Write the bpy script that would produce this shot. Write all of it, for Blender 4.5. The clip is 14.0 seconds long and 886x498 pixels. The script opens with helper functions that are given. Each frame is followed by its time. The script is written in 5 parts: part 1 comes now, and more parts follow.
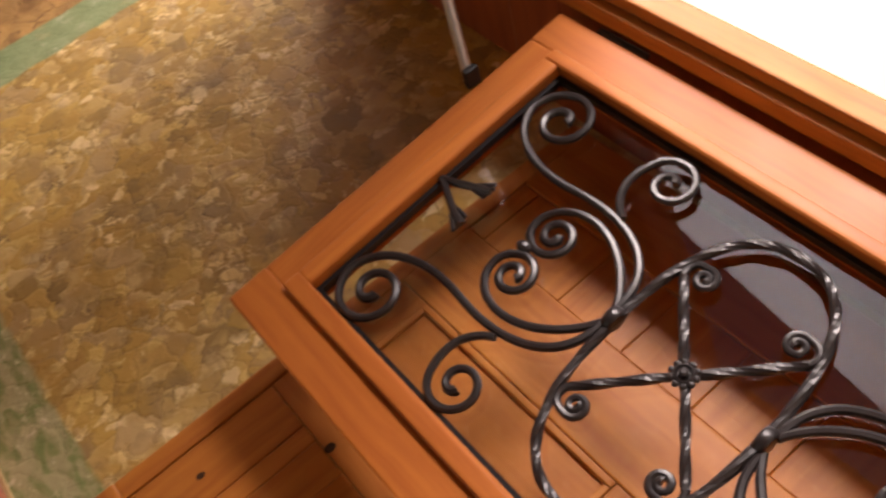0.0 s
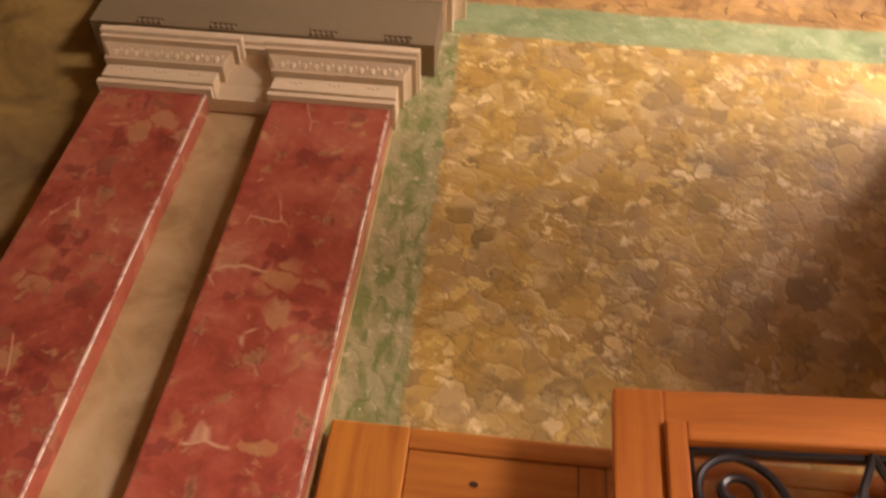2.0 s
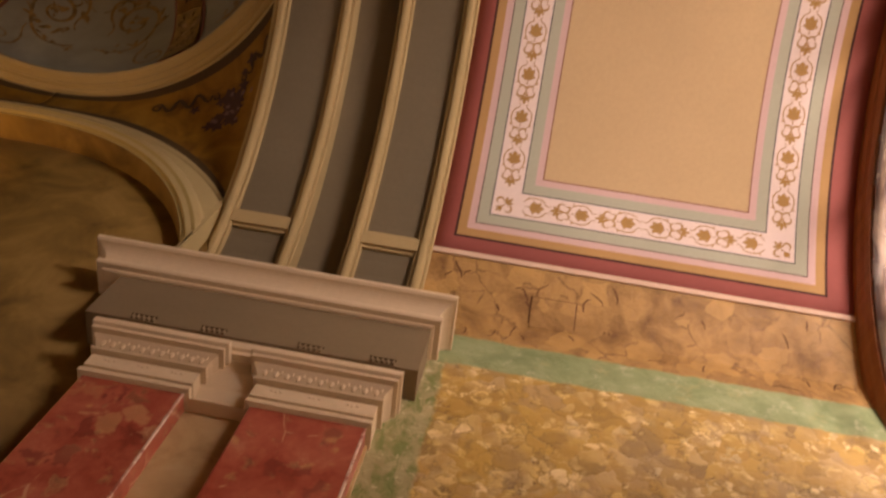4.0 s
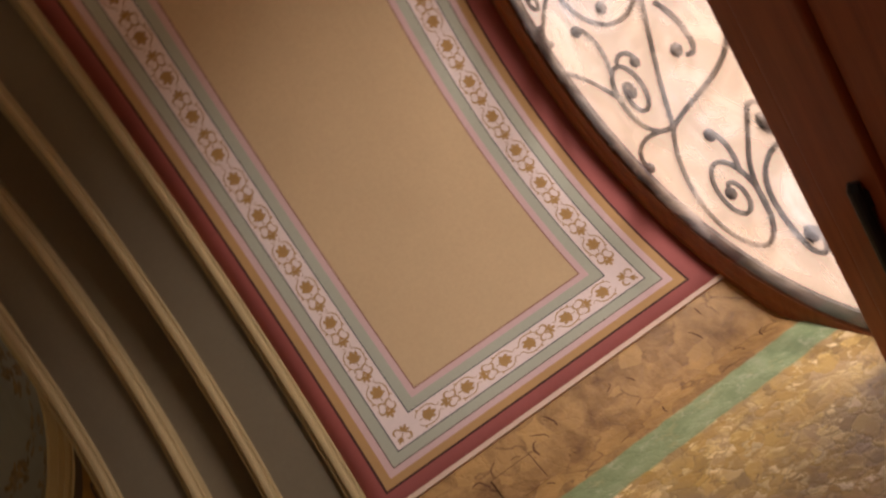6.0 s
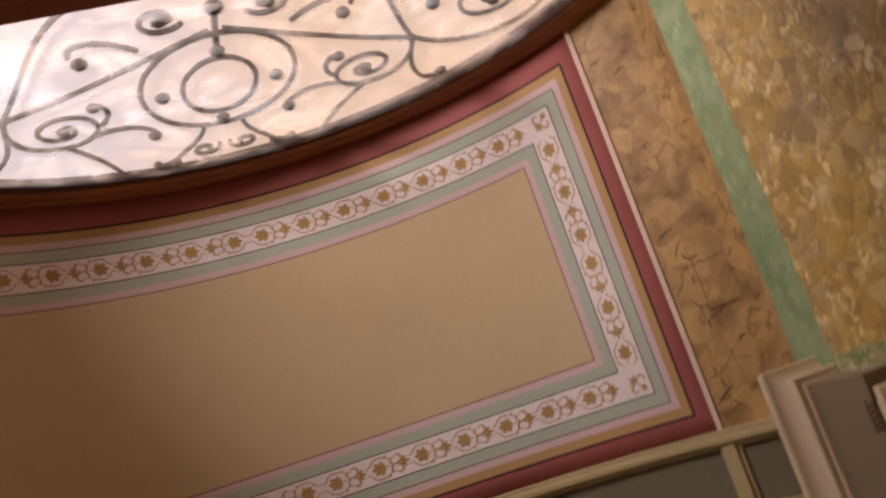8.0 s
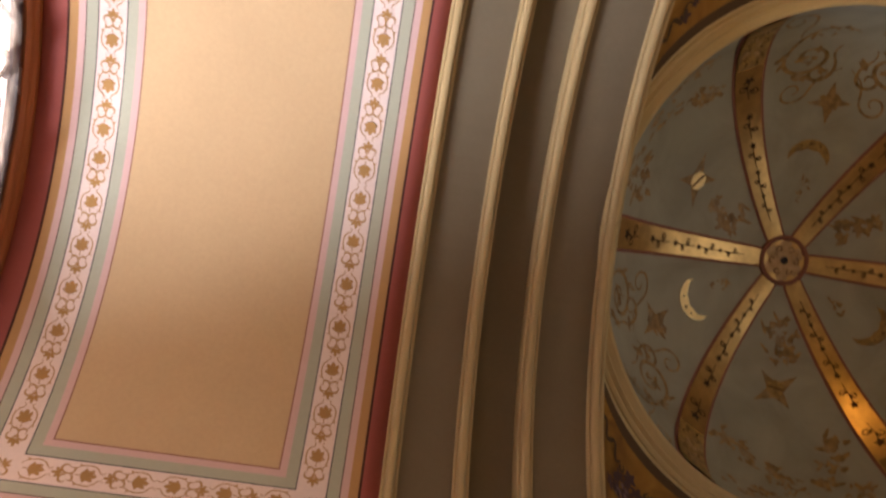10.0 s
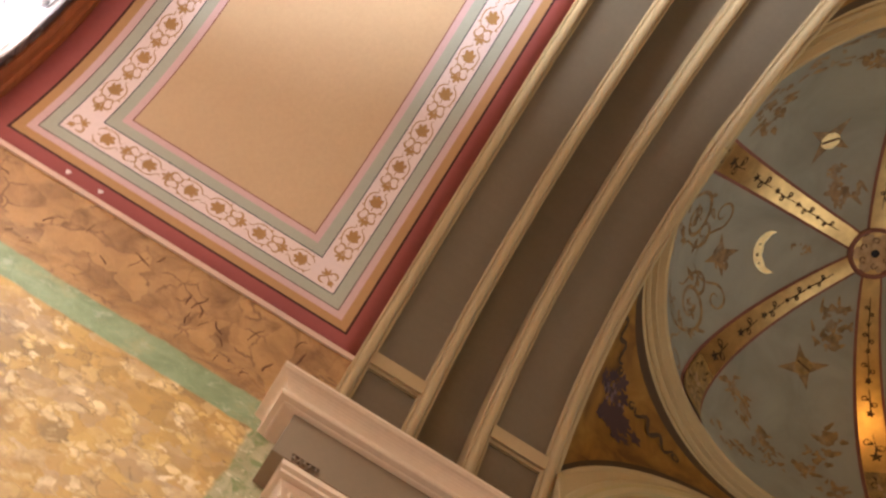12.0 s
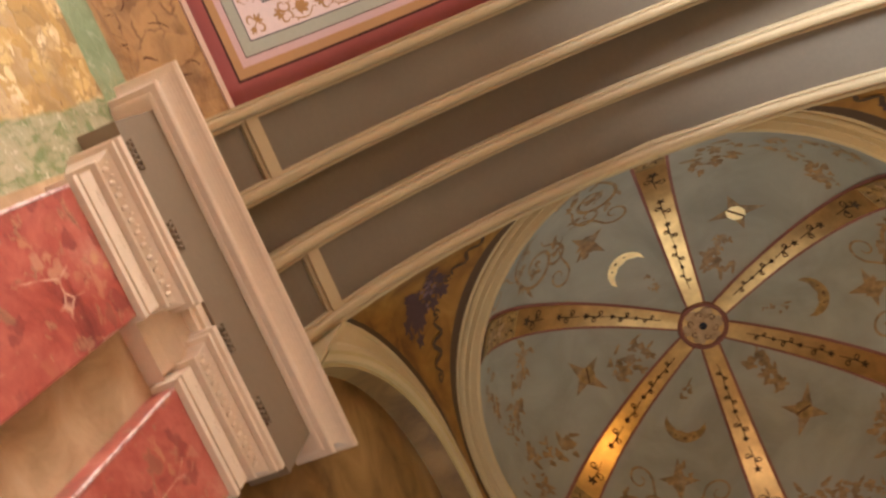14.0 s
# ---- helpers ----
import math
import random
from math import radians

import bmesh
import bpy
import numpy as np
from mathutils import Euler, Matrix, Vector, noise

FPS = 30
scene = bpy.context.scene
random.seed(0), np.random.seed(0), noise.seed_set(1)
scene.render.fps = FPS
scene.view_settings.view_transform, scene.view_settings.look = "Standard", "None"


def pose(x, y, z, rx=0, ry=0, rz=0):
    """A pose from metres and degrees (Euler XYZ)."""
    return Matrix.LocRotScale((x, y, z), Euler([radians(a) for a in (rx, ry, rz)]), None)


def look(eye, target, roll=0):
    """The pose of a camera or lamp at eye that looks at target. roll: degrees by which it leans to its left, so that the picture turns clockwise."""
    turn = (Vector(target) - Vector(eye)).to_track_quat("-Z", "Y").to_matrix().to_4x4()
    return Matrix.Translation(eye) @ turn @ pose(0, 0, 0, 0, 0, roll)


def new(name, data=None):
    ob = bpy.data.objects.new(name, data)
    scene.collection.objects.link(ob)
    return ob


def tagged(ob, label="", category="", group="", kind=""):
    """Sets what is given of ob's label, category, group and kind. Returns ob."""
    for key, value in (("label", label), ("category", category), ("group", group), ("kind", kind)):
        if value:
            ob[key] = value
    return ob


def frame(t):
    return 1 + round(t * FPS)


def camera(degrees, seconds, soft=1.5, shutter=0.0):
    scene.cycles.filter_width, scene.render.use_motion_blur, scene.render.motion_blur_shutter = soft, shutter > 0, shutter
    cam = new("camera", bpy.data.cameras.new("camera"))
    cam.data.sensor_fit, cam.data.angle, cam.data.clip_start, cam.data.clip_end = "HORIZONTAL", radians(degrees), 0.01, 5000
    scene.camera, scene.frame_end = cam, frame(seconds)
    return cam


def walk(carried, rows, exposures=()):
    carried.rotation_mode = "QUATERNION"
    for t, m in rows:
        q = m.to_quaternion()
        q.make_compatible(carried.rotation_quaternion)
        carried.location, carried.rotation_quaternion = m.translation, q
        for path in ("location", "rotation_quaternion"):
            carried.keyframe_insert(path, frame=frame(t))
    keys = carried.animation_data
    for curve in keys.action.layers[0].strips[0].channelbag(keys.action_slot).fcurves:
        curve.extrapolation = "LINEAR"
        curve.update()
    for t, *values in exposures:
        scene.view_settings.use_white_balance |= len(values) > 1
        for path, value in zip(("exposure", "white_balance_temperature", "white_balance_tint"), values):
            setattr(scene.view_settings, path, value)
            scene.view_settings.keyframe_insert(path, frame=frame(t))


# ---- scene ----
cam = camera(52.74, 14.0, 2.4, 0.3)
PATH = [
    (0, pose(0.0792, 0.4126, 1.4863, 136.893, 38.087, 105.419)),
    (0.5, pose(0.1793, 0.3442, 1.5228, 131.834, 30.039, 103.046)),
    (1, pose(0.2131, 0.2887, 1.5715, 124.576, 16.164, 96.046)),
    (1.5, pose(0.2201, 0.2670, 1.6175, 125.193, 2.511, 92.377)),
    (2, pose(0.2028, 0.2732, 1.6389, 132.055, -6.247, 89.252)),
    (2.5, pose(0.1206, 0.2417, 1.5932, 141.253, -10.108, 86.158)),
    (3, pose(0.1357, 0.2311, 1.6011, 146.650, -11.105, 85.512)),
    (3.5, pose(0.1562, 0.2439, 1.6171, 150.042, -10.253, 85.521)),
    (4, pose(0.1715, 0.2717, 1.6254, 154.331, -8.657, 83.584)),
    (4.2, pose(0.1718, 0.2801, 1.6248, 156.302, -7.586, 83.428)),
    (6.3, pose(0.0739, 0.1660, 1.6544, 178.791, 17.122, 132.706)),
    (6.5, pose(0.0692, 0.1570, 1.6623, -177.275, 17.141, 140.038)),
    (7, pose(0.0822, 0.1456, 1.6880, -171.814, 15.138, 155.719)),
    (7.5, pose(0.1284, 0.1814, 1.7090, -166.069, 14.103, 174.685)),
    (8, pose(0.2024, 0.2354, 1.7264, -164.382, 11.314, -161.170)),
    (8.5, pose(0.2748, 0.2564, 1.7357, -166.084, 9.020, -139.064)),
    (8.7, pose(0.2811, 0.2455, 1.7414, -166.304, 7.433, -129.762)),
    (10.8, pose(0.0341, 0.0684, 1.6709, 170.195, 2.739, -95.999)),
    (11, pose(0.0424, 0.0707, 1.6728, 169.510, 1.332, -100.871)),
    (11.5, pose(0.0669, 0.0621, 1.6830, 167.628, -2.556, -111.250)),
    (12, pose(0.0818, 0.0432, 1.6811, 167.621, -5.238, -121.618)),
    (12.5, pose(0.1067, 0.0140, 1.6770, 167.280, -6.907, -130.874)),
    (13, pose(0.1285, 0.0056, 1.6825, 166.063, -7.049, -139.352)),
    (13.5, pose(0.1555, -0.0170, 1.6856, 165.092, -6.688, -147.470)),
    (14, pose(0.2106, -0.0414, 1.6833, 164.307, -5.308, -157.321)),
]
EXPOSURES = [
    (0.0, -1.05, 7300, 20), (1.0, -0.80, 7600, 21), (1.5, -0.66, 7600, 21), (3.0, -1.02, 8900, 31), (4.2, -1.36, 8500, 30),
    (6.3, -1.85, 6900, 20), (7.5, -1.98, 6700, 20), (8.7, -1.55, 6600, 20),
    (10.8, 0.18, 5900, 15), (11.5, 0.30, 5700, 14), (12.5, 0.42, 5550, 12), (13.2, 0.48, 5500, 12), (14.0, 0.70, 5450, 13)]
walk(cam, PATH, EXPOSURES)

# ---- light: daylight through the door and the fanlight, one warm wall lamp ----
world = bpy.data.worlds.new("sky")
scene.world = world
world.use_nodes = True
sky = world.node_tree.nodes.new("ShaderNodeTexSky")
sky.sky_type, sky.sun_disc = "NISHITA", False
sky.sun_elevation, sky.sun_rotation = radians(50), radians(150)
world.node_tree.links.new(sky.outputs[0], world.node_tree.nodes["Background"].inputs[0])
world.node_tree.nodes["Background"].inputs[1].default_value = 0.05


def area_lamp(name, m, sx, sy, watts, colour):
    data = bpy.data.lights.new(name, "AREA")
    data.shape, data.size, data.size_y, data.energy, data.color = "RECTANGLE", sx, sy, watts, colour
    ob = new(name, data)
    ob.matrix_world = m
    return ob


area_lamp("door_daylight", look((2.04, 2.72, 2.95), (-0.95, 0.7, 1.7)), 0.65, 2.2, 610, (0.97, 0.94, 0.95))
area_lamp("sky_through_fanlight", look((0.1, 4.1, 6.5), (0, 0.6, 2.9)), 4.4, 1.4, 800, (1.0, 0.93, 0.81))
# The hall window is unseen; assumed from bright reflections in the gilding.
area_lamp("hall_daylight", look((0, -5.36, 2.6), (0, -1.0, 4.4)), 2.5, 3.4, 50, (1.0, 0.95, 0.88))
bulb_light = bpy.data.lights.new("wall_lamp_light", "POINT")
bulb_light.energy, bulb_light.color, bulb_light.shadow_soft_size = 10.0, (1.0, 0.56, 0.13), 0.03
new("wall_lamp_light", bulb_light).location = (-0.97, -1.76, 3.99)

# ---- constants of the plan (metres) ----
R = 1.25          # radius of the barrel vault and half width of the bay
ZC = 3.474        # height of the vault's centre
PH = 0.533        # angle at which the painted panel begins
YW = 1.275        # inner edge of the fanlight's frame
ARC = (math.pi - 2 * PH) * R
CX, CY, DR, ZR = 0.012, -1.615, 0.945, 4.79   # dome: centre, radius, foot
DH = 0.650                                    # height of the dome
DV = 1.05                                     # length on the dome's paintings that spans one radian


# ---- small helpers ----
def link(nt, a, b):
    nt.links.new(a, b)


class Mat:
    """A node material with a few short ways to chain textures."""

    def __init__(self, name, rough=0.6, metal=0.0, spec=0.5):
        self.m = bpy.data.materials.new(name)
        self.m.use_nodes = True
        self.nt = self.m.node_tree
        self.b = self.nt.nodes["Principled BSDF"]
        self.b.inputs["Roughness"].default_value = rough
        self.b.inputs["Metallic"].default_value = metal
        self.b.inputs["Specular IOR Level"].default_value = spec
        self.co = self.nt.nodes.new("ShaderNodeTexCoord").outputs["Object"]

    def node(self, kind, **values):
        n = self.nt.nodes.new(kind)
        for k, v in values.items():
            if k in n.inputs.keys():
                if isinstance(v, bpy.types.NodeSocket):
                    link(self.nt, v, n.inputs[k])
                else:
                    n.inputs[k].default_value = v
        return n

    def scaled(self, sx, sy, sz, vec=None):
        n = self.node("ShaderNodeMapping")
        link(self.nt, vec or self.co, n.inputs["Vector"])
        n.inputs["Scale"].default_value = (sx, sy, sz)
        return n.outputs[0]

    def noise(self, scale, detail=4.0, rough=0.55, dist=0.0, vec=None, colour=False):
        n = self.node("ShaderNodeTexNoise", Scale=scale, Detail=detail, Roughness=rough, Distortion=dist)
        link(self.nt, vec or self.co, n.inputs["Vector"])
        return n.outputs["Color" if colour else "Fac"]

    def voronoi(self, scale, feature="F1", vec=None, out="Color", rand=1.0):
        n = self.nt.nodes.new("ShaderNodeTexVoronoi")
        n.feature = feature
        n.inputs["Scale"].default_value = scale
        n.inputs["Randomness"].default_value = rand
        link(self.nt, vec or self.co, n.inputs["Vector"])
        return n.outputs[out]

    def warp(self, amount, scale, vec=None):
        """Coordinates pushed about by noise."""
        c = self.noise(scale, 3, vec=vec, colour=True)
        sub = self.nt.nodes.new("ShaderNodeVectorMath")
        sub.operation = "SUBTRACT"
        link(self.nt, c, sub.inputs[0])
        sub.inputs[1].default_value = (0.5, 0.5, 0.5)
        mul = self.nt.nodes.new("ShaderNodeVectorMath")
        mul.operation = "SCALE"
        link(self.nt, sub.outputs[0], mul.inputs[0])
        mul.inputs["Scale"].default_value = amount
        add = self.nt.nodes.new("ShaderNodeVectorMath")
        link(self.nt, vec or self.co, add.inputs[0])
        link(self.nt, mul.outputs[0], add.inputs[1])
        return add.outputs[0]

    def ramp(self, fac, stops, mode="LINEAR"):
        n = self.nt.nodes.new("ShaderNodeValToRGB")
        n.color_ramp.interpolation = mode
        el = n.color_ramp.elements
        while len(el) < len(stops):
            el.new(0.5)
        for e, (p, c) in zip(el, stops):
            e.position = p
            e.color = (*c, 1) if len(c) == 3 else c
        link(self.nt, fac, n.inputs[0])
        return n.outputs[0]

    def grey(self, fac, lo, hi):
        n = self.nt.nodes.new("ShaderNodeMapRange")
        link(self.nt, fac, n.inputs[0])
        n.inputs[1].default_value, n.inputs[2].default_value = lo, hi
        return n.outputs[0]

    def mix(self, fac, a, b, blend="MIX"):
        n = self.nt.nodes.new("ShaderNodeMix")
        n.data_type, n.blend_type = "RGBA", blend
        for k, v in ((0, fac), (6, a), (7, b)):
            if isinstance(v, bpy.types.NodeSocket):
                link(self.nt, v, n.inputs[k])
            elif k == 0:
                n.inputs[k].default_value = v
            else:
                n.inputs[k].default_value = (*v, 1)
        return n.outputs[2]

    def math(self, op, a, b=0.0):
        n = self.nt.nodes.new("ShaderNodeMath")
        n.operation = op
        for k, v in ((0, a), (1, b)):
            if isinstance(v, bpy.types.NodeSocket):
                link(self.nt, v, n.inputs[k])
            else:
                n.inputs[k].default_value = v
        return n.outputs[0]

    def axis(self, k):
        n = self.nt.nodes.new("ShaderNodeSeparateXYZ")
        link(self.nt, self.co, n.inputs[0])
        return n.outputs[k]

    def random(self):
        return self.nt.nodes.new("ShaderNodeObjectInfo").outputs["Random"]

    def base(self, col):
        if isinstance(col, bpy.types.NodeSocket):
            link(self.nt, col, self.b.inputs["Base Color"])
        else:
            self.b.inputs["Base Color"].default_value = (*col, 1)
        return self

    def rough(self, fac):
        link(self.nt, fac, self.b.inputs["Roughness"])
        return self

    def bump(self, fac, strength=0.2, dist=0.01):
        n = self.nt.nodes.new("ShaderNodeBump")
        n.inputs["Strength"].default_value, n.inputs["Distance"].default_value = strength, dist
        link(self.nt, fac, n.inputs["Height"])
        link(self.nt, n.outputs[0], self.b.inputs["Normal"])
        return self


def paint(name, col, vary=0.12, rough=0.75):
    """Distemper paint: one colour with cloudy and fine unevenness."""
    k = Mat(name, rough, spec=0.25)
    dark = tuple(c * (1 - vary * 1.6) for c in col)
    light = tuple(min(1, c * (1 + vary)) for c in col)
    c = k.mix(k.noise(3.0, 5), dark, light)
    fine = k.grey(k.noise(70, 3), 0.3, 0.75)
    c = k.mix(k.math("MULTIPLY", fine, 0.35), c, tuple(c2 * 0.8 for c2 in col))
    k.base(c).bump(k.noise(120, 3), 0.08, 0.004)
    return k.m


def wood(name, grain, dark, light, rough=0.46):
    """Varnished pine; grain: 0, 1 or 2, the axis along which the fibres run."""
    k = Mat(name, rough, spec=0.30)
    s = [38.0, 38.0, 38.0]
    s[grain] = 2.2
    v = k.scaled(*s, vec=k.warp(0.03, 4.0))
    g = k.noise(1.0, 5, 0.6, vec=v)
    c = k.ramp(g, ((0.28, dark), (0.5, tuple((a + b) / 2 for a, b in zip(dark, light))), (0.75, light)))
    big = k.noise(2.3, 3)
    c = k.mix(k.math("MULTIPLY", k.grey(big, 0.35, 0.75), 0.35), c, dark)
    r = k.random()
    c = k.mix(k.math("MULTIPLY", r, 0.25), c, dark)
    k.base(c).bump(g, 0.05, 0.003)
    k.rough(k.math("ADD", k.math("MULTIPLY", k.noise(9, 3), 0.2), rough - 0.1))
    return k.m


def obj(name, verts, faces, mats, idx=None, smooth=False, parent=None, label=""):
    me = bpy.data.meshes.new(name)
    me.from_pydata([tuple(v) for v in verts], [], faces)
    for m in (mats if isinstance(mats, (list, tuple)) else [mats]):
        me.materials.append(m)
    if idx is not None:
        me.polygons.foreach_set("material_index", idx)
    if smooth:
        me.polygons.foreach_set("use_smooth", [True] * len(me.polygons))
    me.update()
    ob = new(name, me)
    if parent:
        ob.parent = parent
    return tagged(ob, label) if label else ob


def part(name, bm, material, parent, label="", smooth=False):
    me = bpy.data.meshes.new(name)
    bm.normal_update()
    bm.to_mesh(me)
    bm.free()
    me.materials.append(material)
    if smooth:
        me.polygons.foreach_set("use_smooth", [True] * len(me.polygons))
    ob = new(name, me)
    ob.parent = parent
    return tagged(ob, label) if label else ob


def empty(name, label, category, at=(0, 0, 0), group="", kind=""):
    ob = new(name)
    ob.empty_display_size = 0.1
    return tagged(ob, label, category, group, kind)


def box(x0, x1, y0, y1, z0, z1, bevel=0.004, seg=2):
    bm = bmesh.new()
    m = Matrix.Translation(((x0 + x1) / 2, (y0 + y1) / 2, (z0 + z1) / 2)) @ Matrix.Diagonal((abs(x1 - x0), abs(y1 - y0), abs(z1 - z0), 1))
    bmesh.ops.create_cube(bm, size=1, matrix=m)
    if bevel:
        bmesh.ops.bevel(bm, geom=bm.edges[:], offset=bevel, segments=seg, affect="EDGES", profile=0.6)
    return bm


def move(bm, m):
    bm.transform(m)
    return bm


def join(*bms):
    """One bmesh out of several."""
    out = bmesh.new()
    for b in bms:
        me = bpy.data.meshes.new("tmp")
        b.to_mesh(me)
        b.free()
        out.from_mesh(me)
        bpy.data.meshes.remove(me)
    return out


def arc_sweep(profile, a0, a1, n, closed=True, zc=ZC):
    """A profile of (radius, y) turned about the vault's axis from angle a0 to a1 (0: the east spring, pi: the west)."""
    bm = bmesh.new()
    rings = []
    for i in range(n + 1):
        a = a0 + (a1 - a0) * i / n
        rings.append([bm.verts.new((r * math.cos(a), y, zc + r * math.sin(a))) for r, y in profile])
    m = len(profile)
    for i in range(n):
        for j in range(m if closed else m - 1):
            k = (j + 1) % m
            bm.faces.new((rings[i][j], rings[i][k], rings[i + 1][k], rings[i + 1][j]))
    if closed:
        bm.faces.new(rings[0])
        bm.faces.new(rings[-1][::-1])
    bmesh.ops.recalc_face_normals(bm, faces=bm.faces)
    return bm


def ledge(profile, s, y0, y1, back=R):
    """A moulding of profile (d from the axis, z, o) run along a wall and mitred round both its ends; s: side, o: how far it stands out."""
    bm = bmesh.new()
    cols = []
    for d, z, o in profile:
        cols.append([bm.verts.new(p) for p in ((s * back, y0 + o, z), (s * d, y0 + o, z), (s * d, y1 - o, z), (s * back, y1 - o, z))])
    for a, b in zip(cols, cols[1:]):
        for j in range(3):
            bm.faces.new((a[j], a[j + 1], b[j + 1], b[j]))
    bm.faces.new(cols[0])
    bm.faces.new(cols[-1][::-1])
    bmesh.ops.recalc_face_normals(bm, faces=bm.faces)
    return bm


def tube(points, rad, sides=8, square=False, twist=0.0, taper=None):
    """A bar swept along points; square bars may be twisted (turns over the length)."""
    bm = bmesh.new()
    pts = [Vector(p) for p in points]
    n = len(pts)
    up = Vector((0.13, 0.2, 0.97))
    rings = []
    t0 = (pts[1] - pts[0]).normalized()
    nrm = t0.cross(up).normalized()
    m = 8 if square else sides
    for i, p in enumerate(pts):
        t = (pts[min(i + 1, n - 1)] - pts[max(i - 1, 0)]).normalized()
        nrm = (nrm - t * nrm.dot(t)).normalized()
        bi = t.cross(nrm)
        r = rad * (taper(i / (n - 1)) if taper else 1.0)
        off = twist * 2 * math.pi * i / (n - 1)
        rings.append([bm.verts.new(p + (nrm * math.cos(off + 2 * math.pi * j / m) + bi * math.sin(off + 2 * math.pi * j / m)) * r * (0.84 if square and j % 2 else 1.0)) for j in range(m)])
    for a, b in zip(rings, rings[1:]):
        for j in range(m):
            bm.faces.new((a[j], a[(j + 1) % m], b[(j + 1) % m], b[j]))
    bm.faces.new(rings[0][::-1])
    bm.faces.new(rings[-1])
    return bm


def ball(p, r, seg=12, flat=(1, 1, 1)):
    bm = bmesh.new()
    bmesh.ops.create_uvsphere(bm, u_segments=seg, v_segments=max(6, seg * 2 // 3), radius=r, matrix=Matrix.Translation(p) @ Matrix.Diagonal((*flat, 1)))
    return bm


def bez(p0, p1, p2, p3, n=16):
    out = []
    for i in range(n + 1):
        t = i / n
        out.append(tuple((1 - t) ** 3 * a + 3 * (1 - t) ** 2 * t * b + 3 * (1 - t) * t * t * c + t ** 3 * d for a, b, c, d in zip(p0, p1, p2, p3)))
    return out


def spiral(c, r0, a0, turns, r1=0.25, n=40):
    """Points of a flat scroll from radius r0 at angle a0 (degrees) inwards to r1 * r0."""
    out = []
    for i in range(n + 1):
        t = i / n
        r = r0 * ((1 - t) + t * r1)
        a = radians(a0) + turns * 2 * math.pi * t
        out.append((c[0] + r * math.cos(a), c[1] + r * math.sin(a)))
    return out


def scroll(p0, d0, c, r, a0, turns, pull=0.5, r1=0.22):
    """A bar from p0, leaving in direction d0, that runs smoothly into a scroll round c."""
    sp = spiral(c, r, a0, turns, r1)
    tx, ty = sp[1][0] - sp[0][0], sp[1][1] - sp[0][1]
    tl = math.hypot(tx, ty)
    dist = math.dist(p0, sp[0]) * pull
    dl = math.hypot(*d0)
    st = bez(p0, (p0[0] + d0[0] / dl * dist, p0[1] + d0[1] / dl * dist), (sp[0][0] - tx / tl * dist, sp[0][1] - ty / tl * dist), sp[0], 22)
    return st[:-1] + sp


# ---- materials ----
PINE_V = wood("pine_upright", 2, (0.32, 0.095, 0.015), (0.60, 0.235, 0.044))
OUTER_V = wood("knotty_pine_upright", 2, (0.33, 0.095, 0.016), (0.58, 0.225, 0.042))
OUTER_H = wood("knotty_pine_level", 1, (0.33, 0.095, 0.016), (0.58, 0.225, 0.042))
PINE_X = wood("pine_across", 0, (0.20, 0.055, 0.014), (0.36, 0.12, 0.035))
WALNUT = wood("dark_wood", 0, (0.20, 0.044, 0.012), (0.37, 0.090, 0.024))
CREAM = paint("cream_moulding", (0.43, 0.325, 0.160), 0.12)
STONE = paint("pale_stone_paint", (0.69, 0.545, 0.365), 0.10)
TAUPE = paint("taupe_paint", (0.172, 0.140, 0.088), 0.10)
FRIEZE = paint("frieze_paint", (0.235, 0.175, 0.103), 0.12)
DEEP = paint("deep_umber", (0.075, 0.045, 0.018), 0.2)
TAN = paint("tan_field", (0.545, 0.395, 0.220), 0.07)
CRIMSON = paint("crimson_band", (0.33, 0.092, 0.078), 0.14)
VEIN = paint("vein_brown", (0.13, 0.06, 0.028), 0.2)
MAROON = paint("dark_line", (0.06, 0.022, 0.016), 0.1)
NAVY = paint("dark_blue_line", (0.035, 0.035, 0.05), 0.1)
OCHRE = paint("ochre_band", (0.46, 0.27, 0.11), 0.12)
PINK = paint("rose_band", (0.61, 0.425, 0.40), 0.08)
SAGE = paint("sage_band", (0.42, 0.435, 0.335), 0.10)
IVORY = paint("ivory_band", (0.78, 0.66, 0.61), 0.05)
GILT_PAINT = paint("ochre_ornament", (0.43, 0.25, 0.09), 0.2)
LINE = paint("thin_white_line", (0.66, 0.48, 0.36), 0.08)
CREAM_DIM = paint("aged_cream", (0.48, 0.38, 0.185), 0.12)
OLIVE = paint("olive_cream", (0.42, 0.33, 0.13), 0.12)


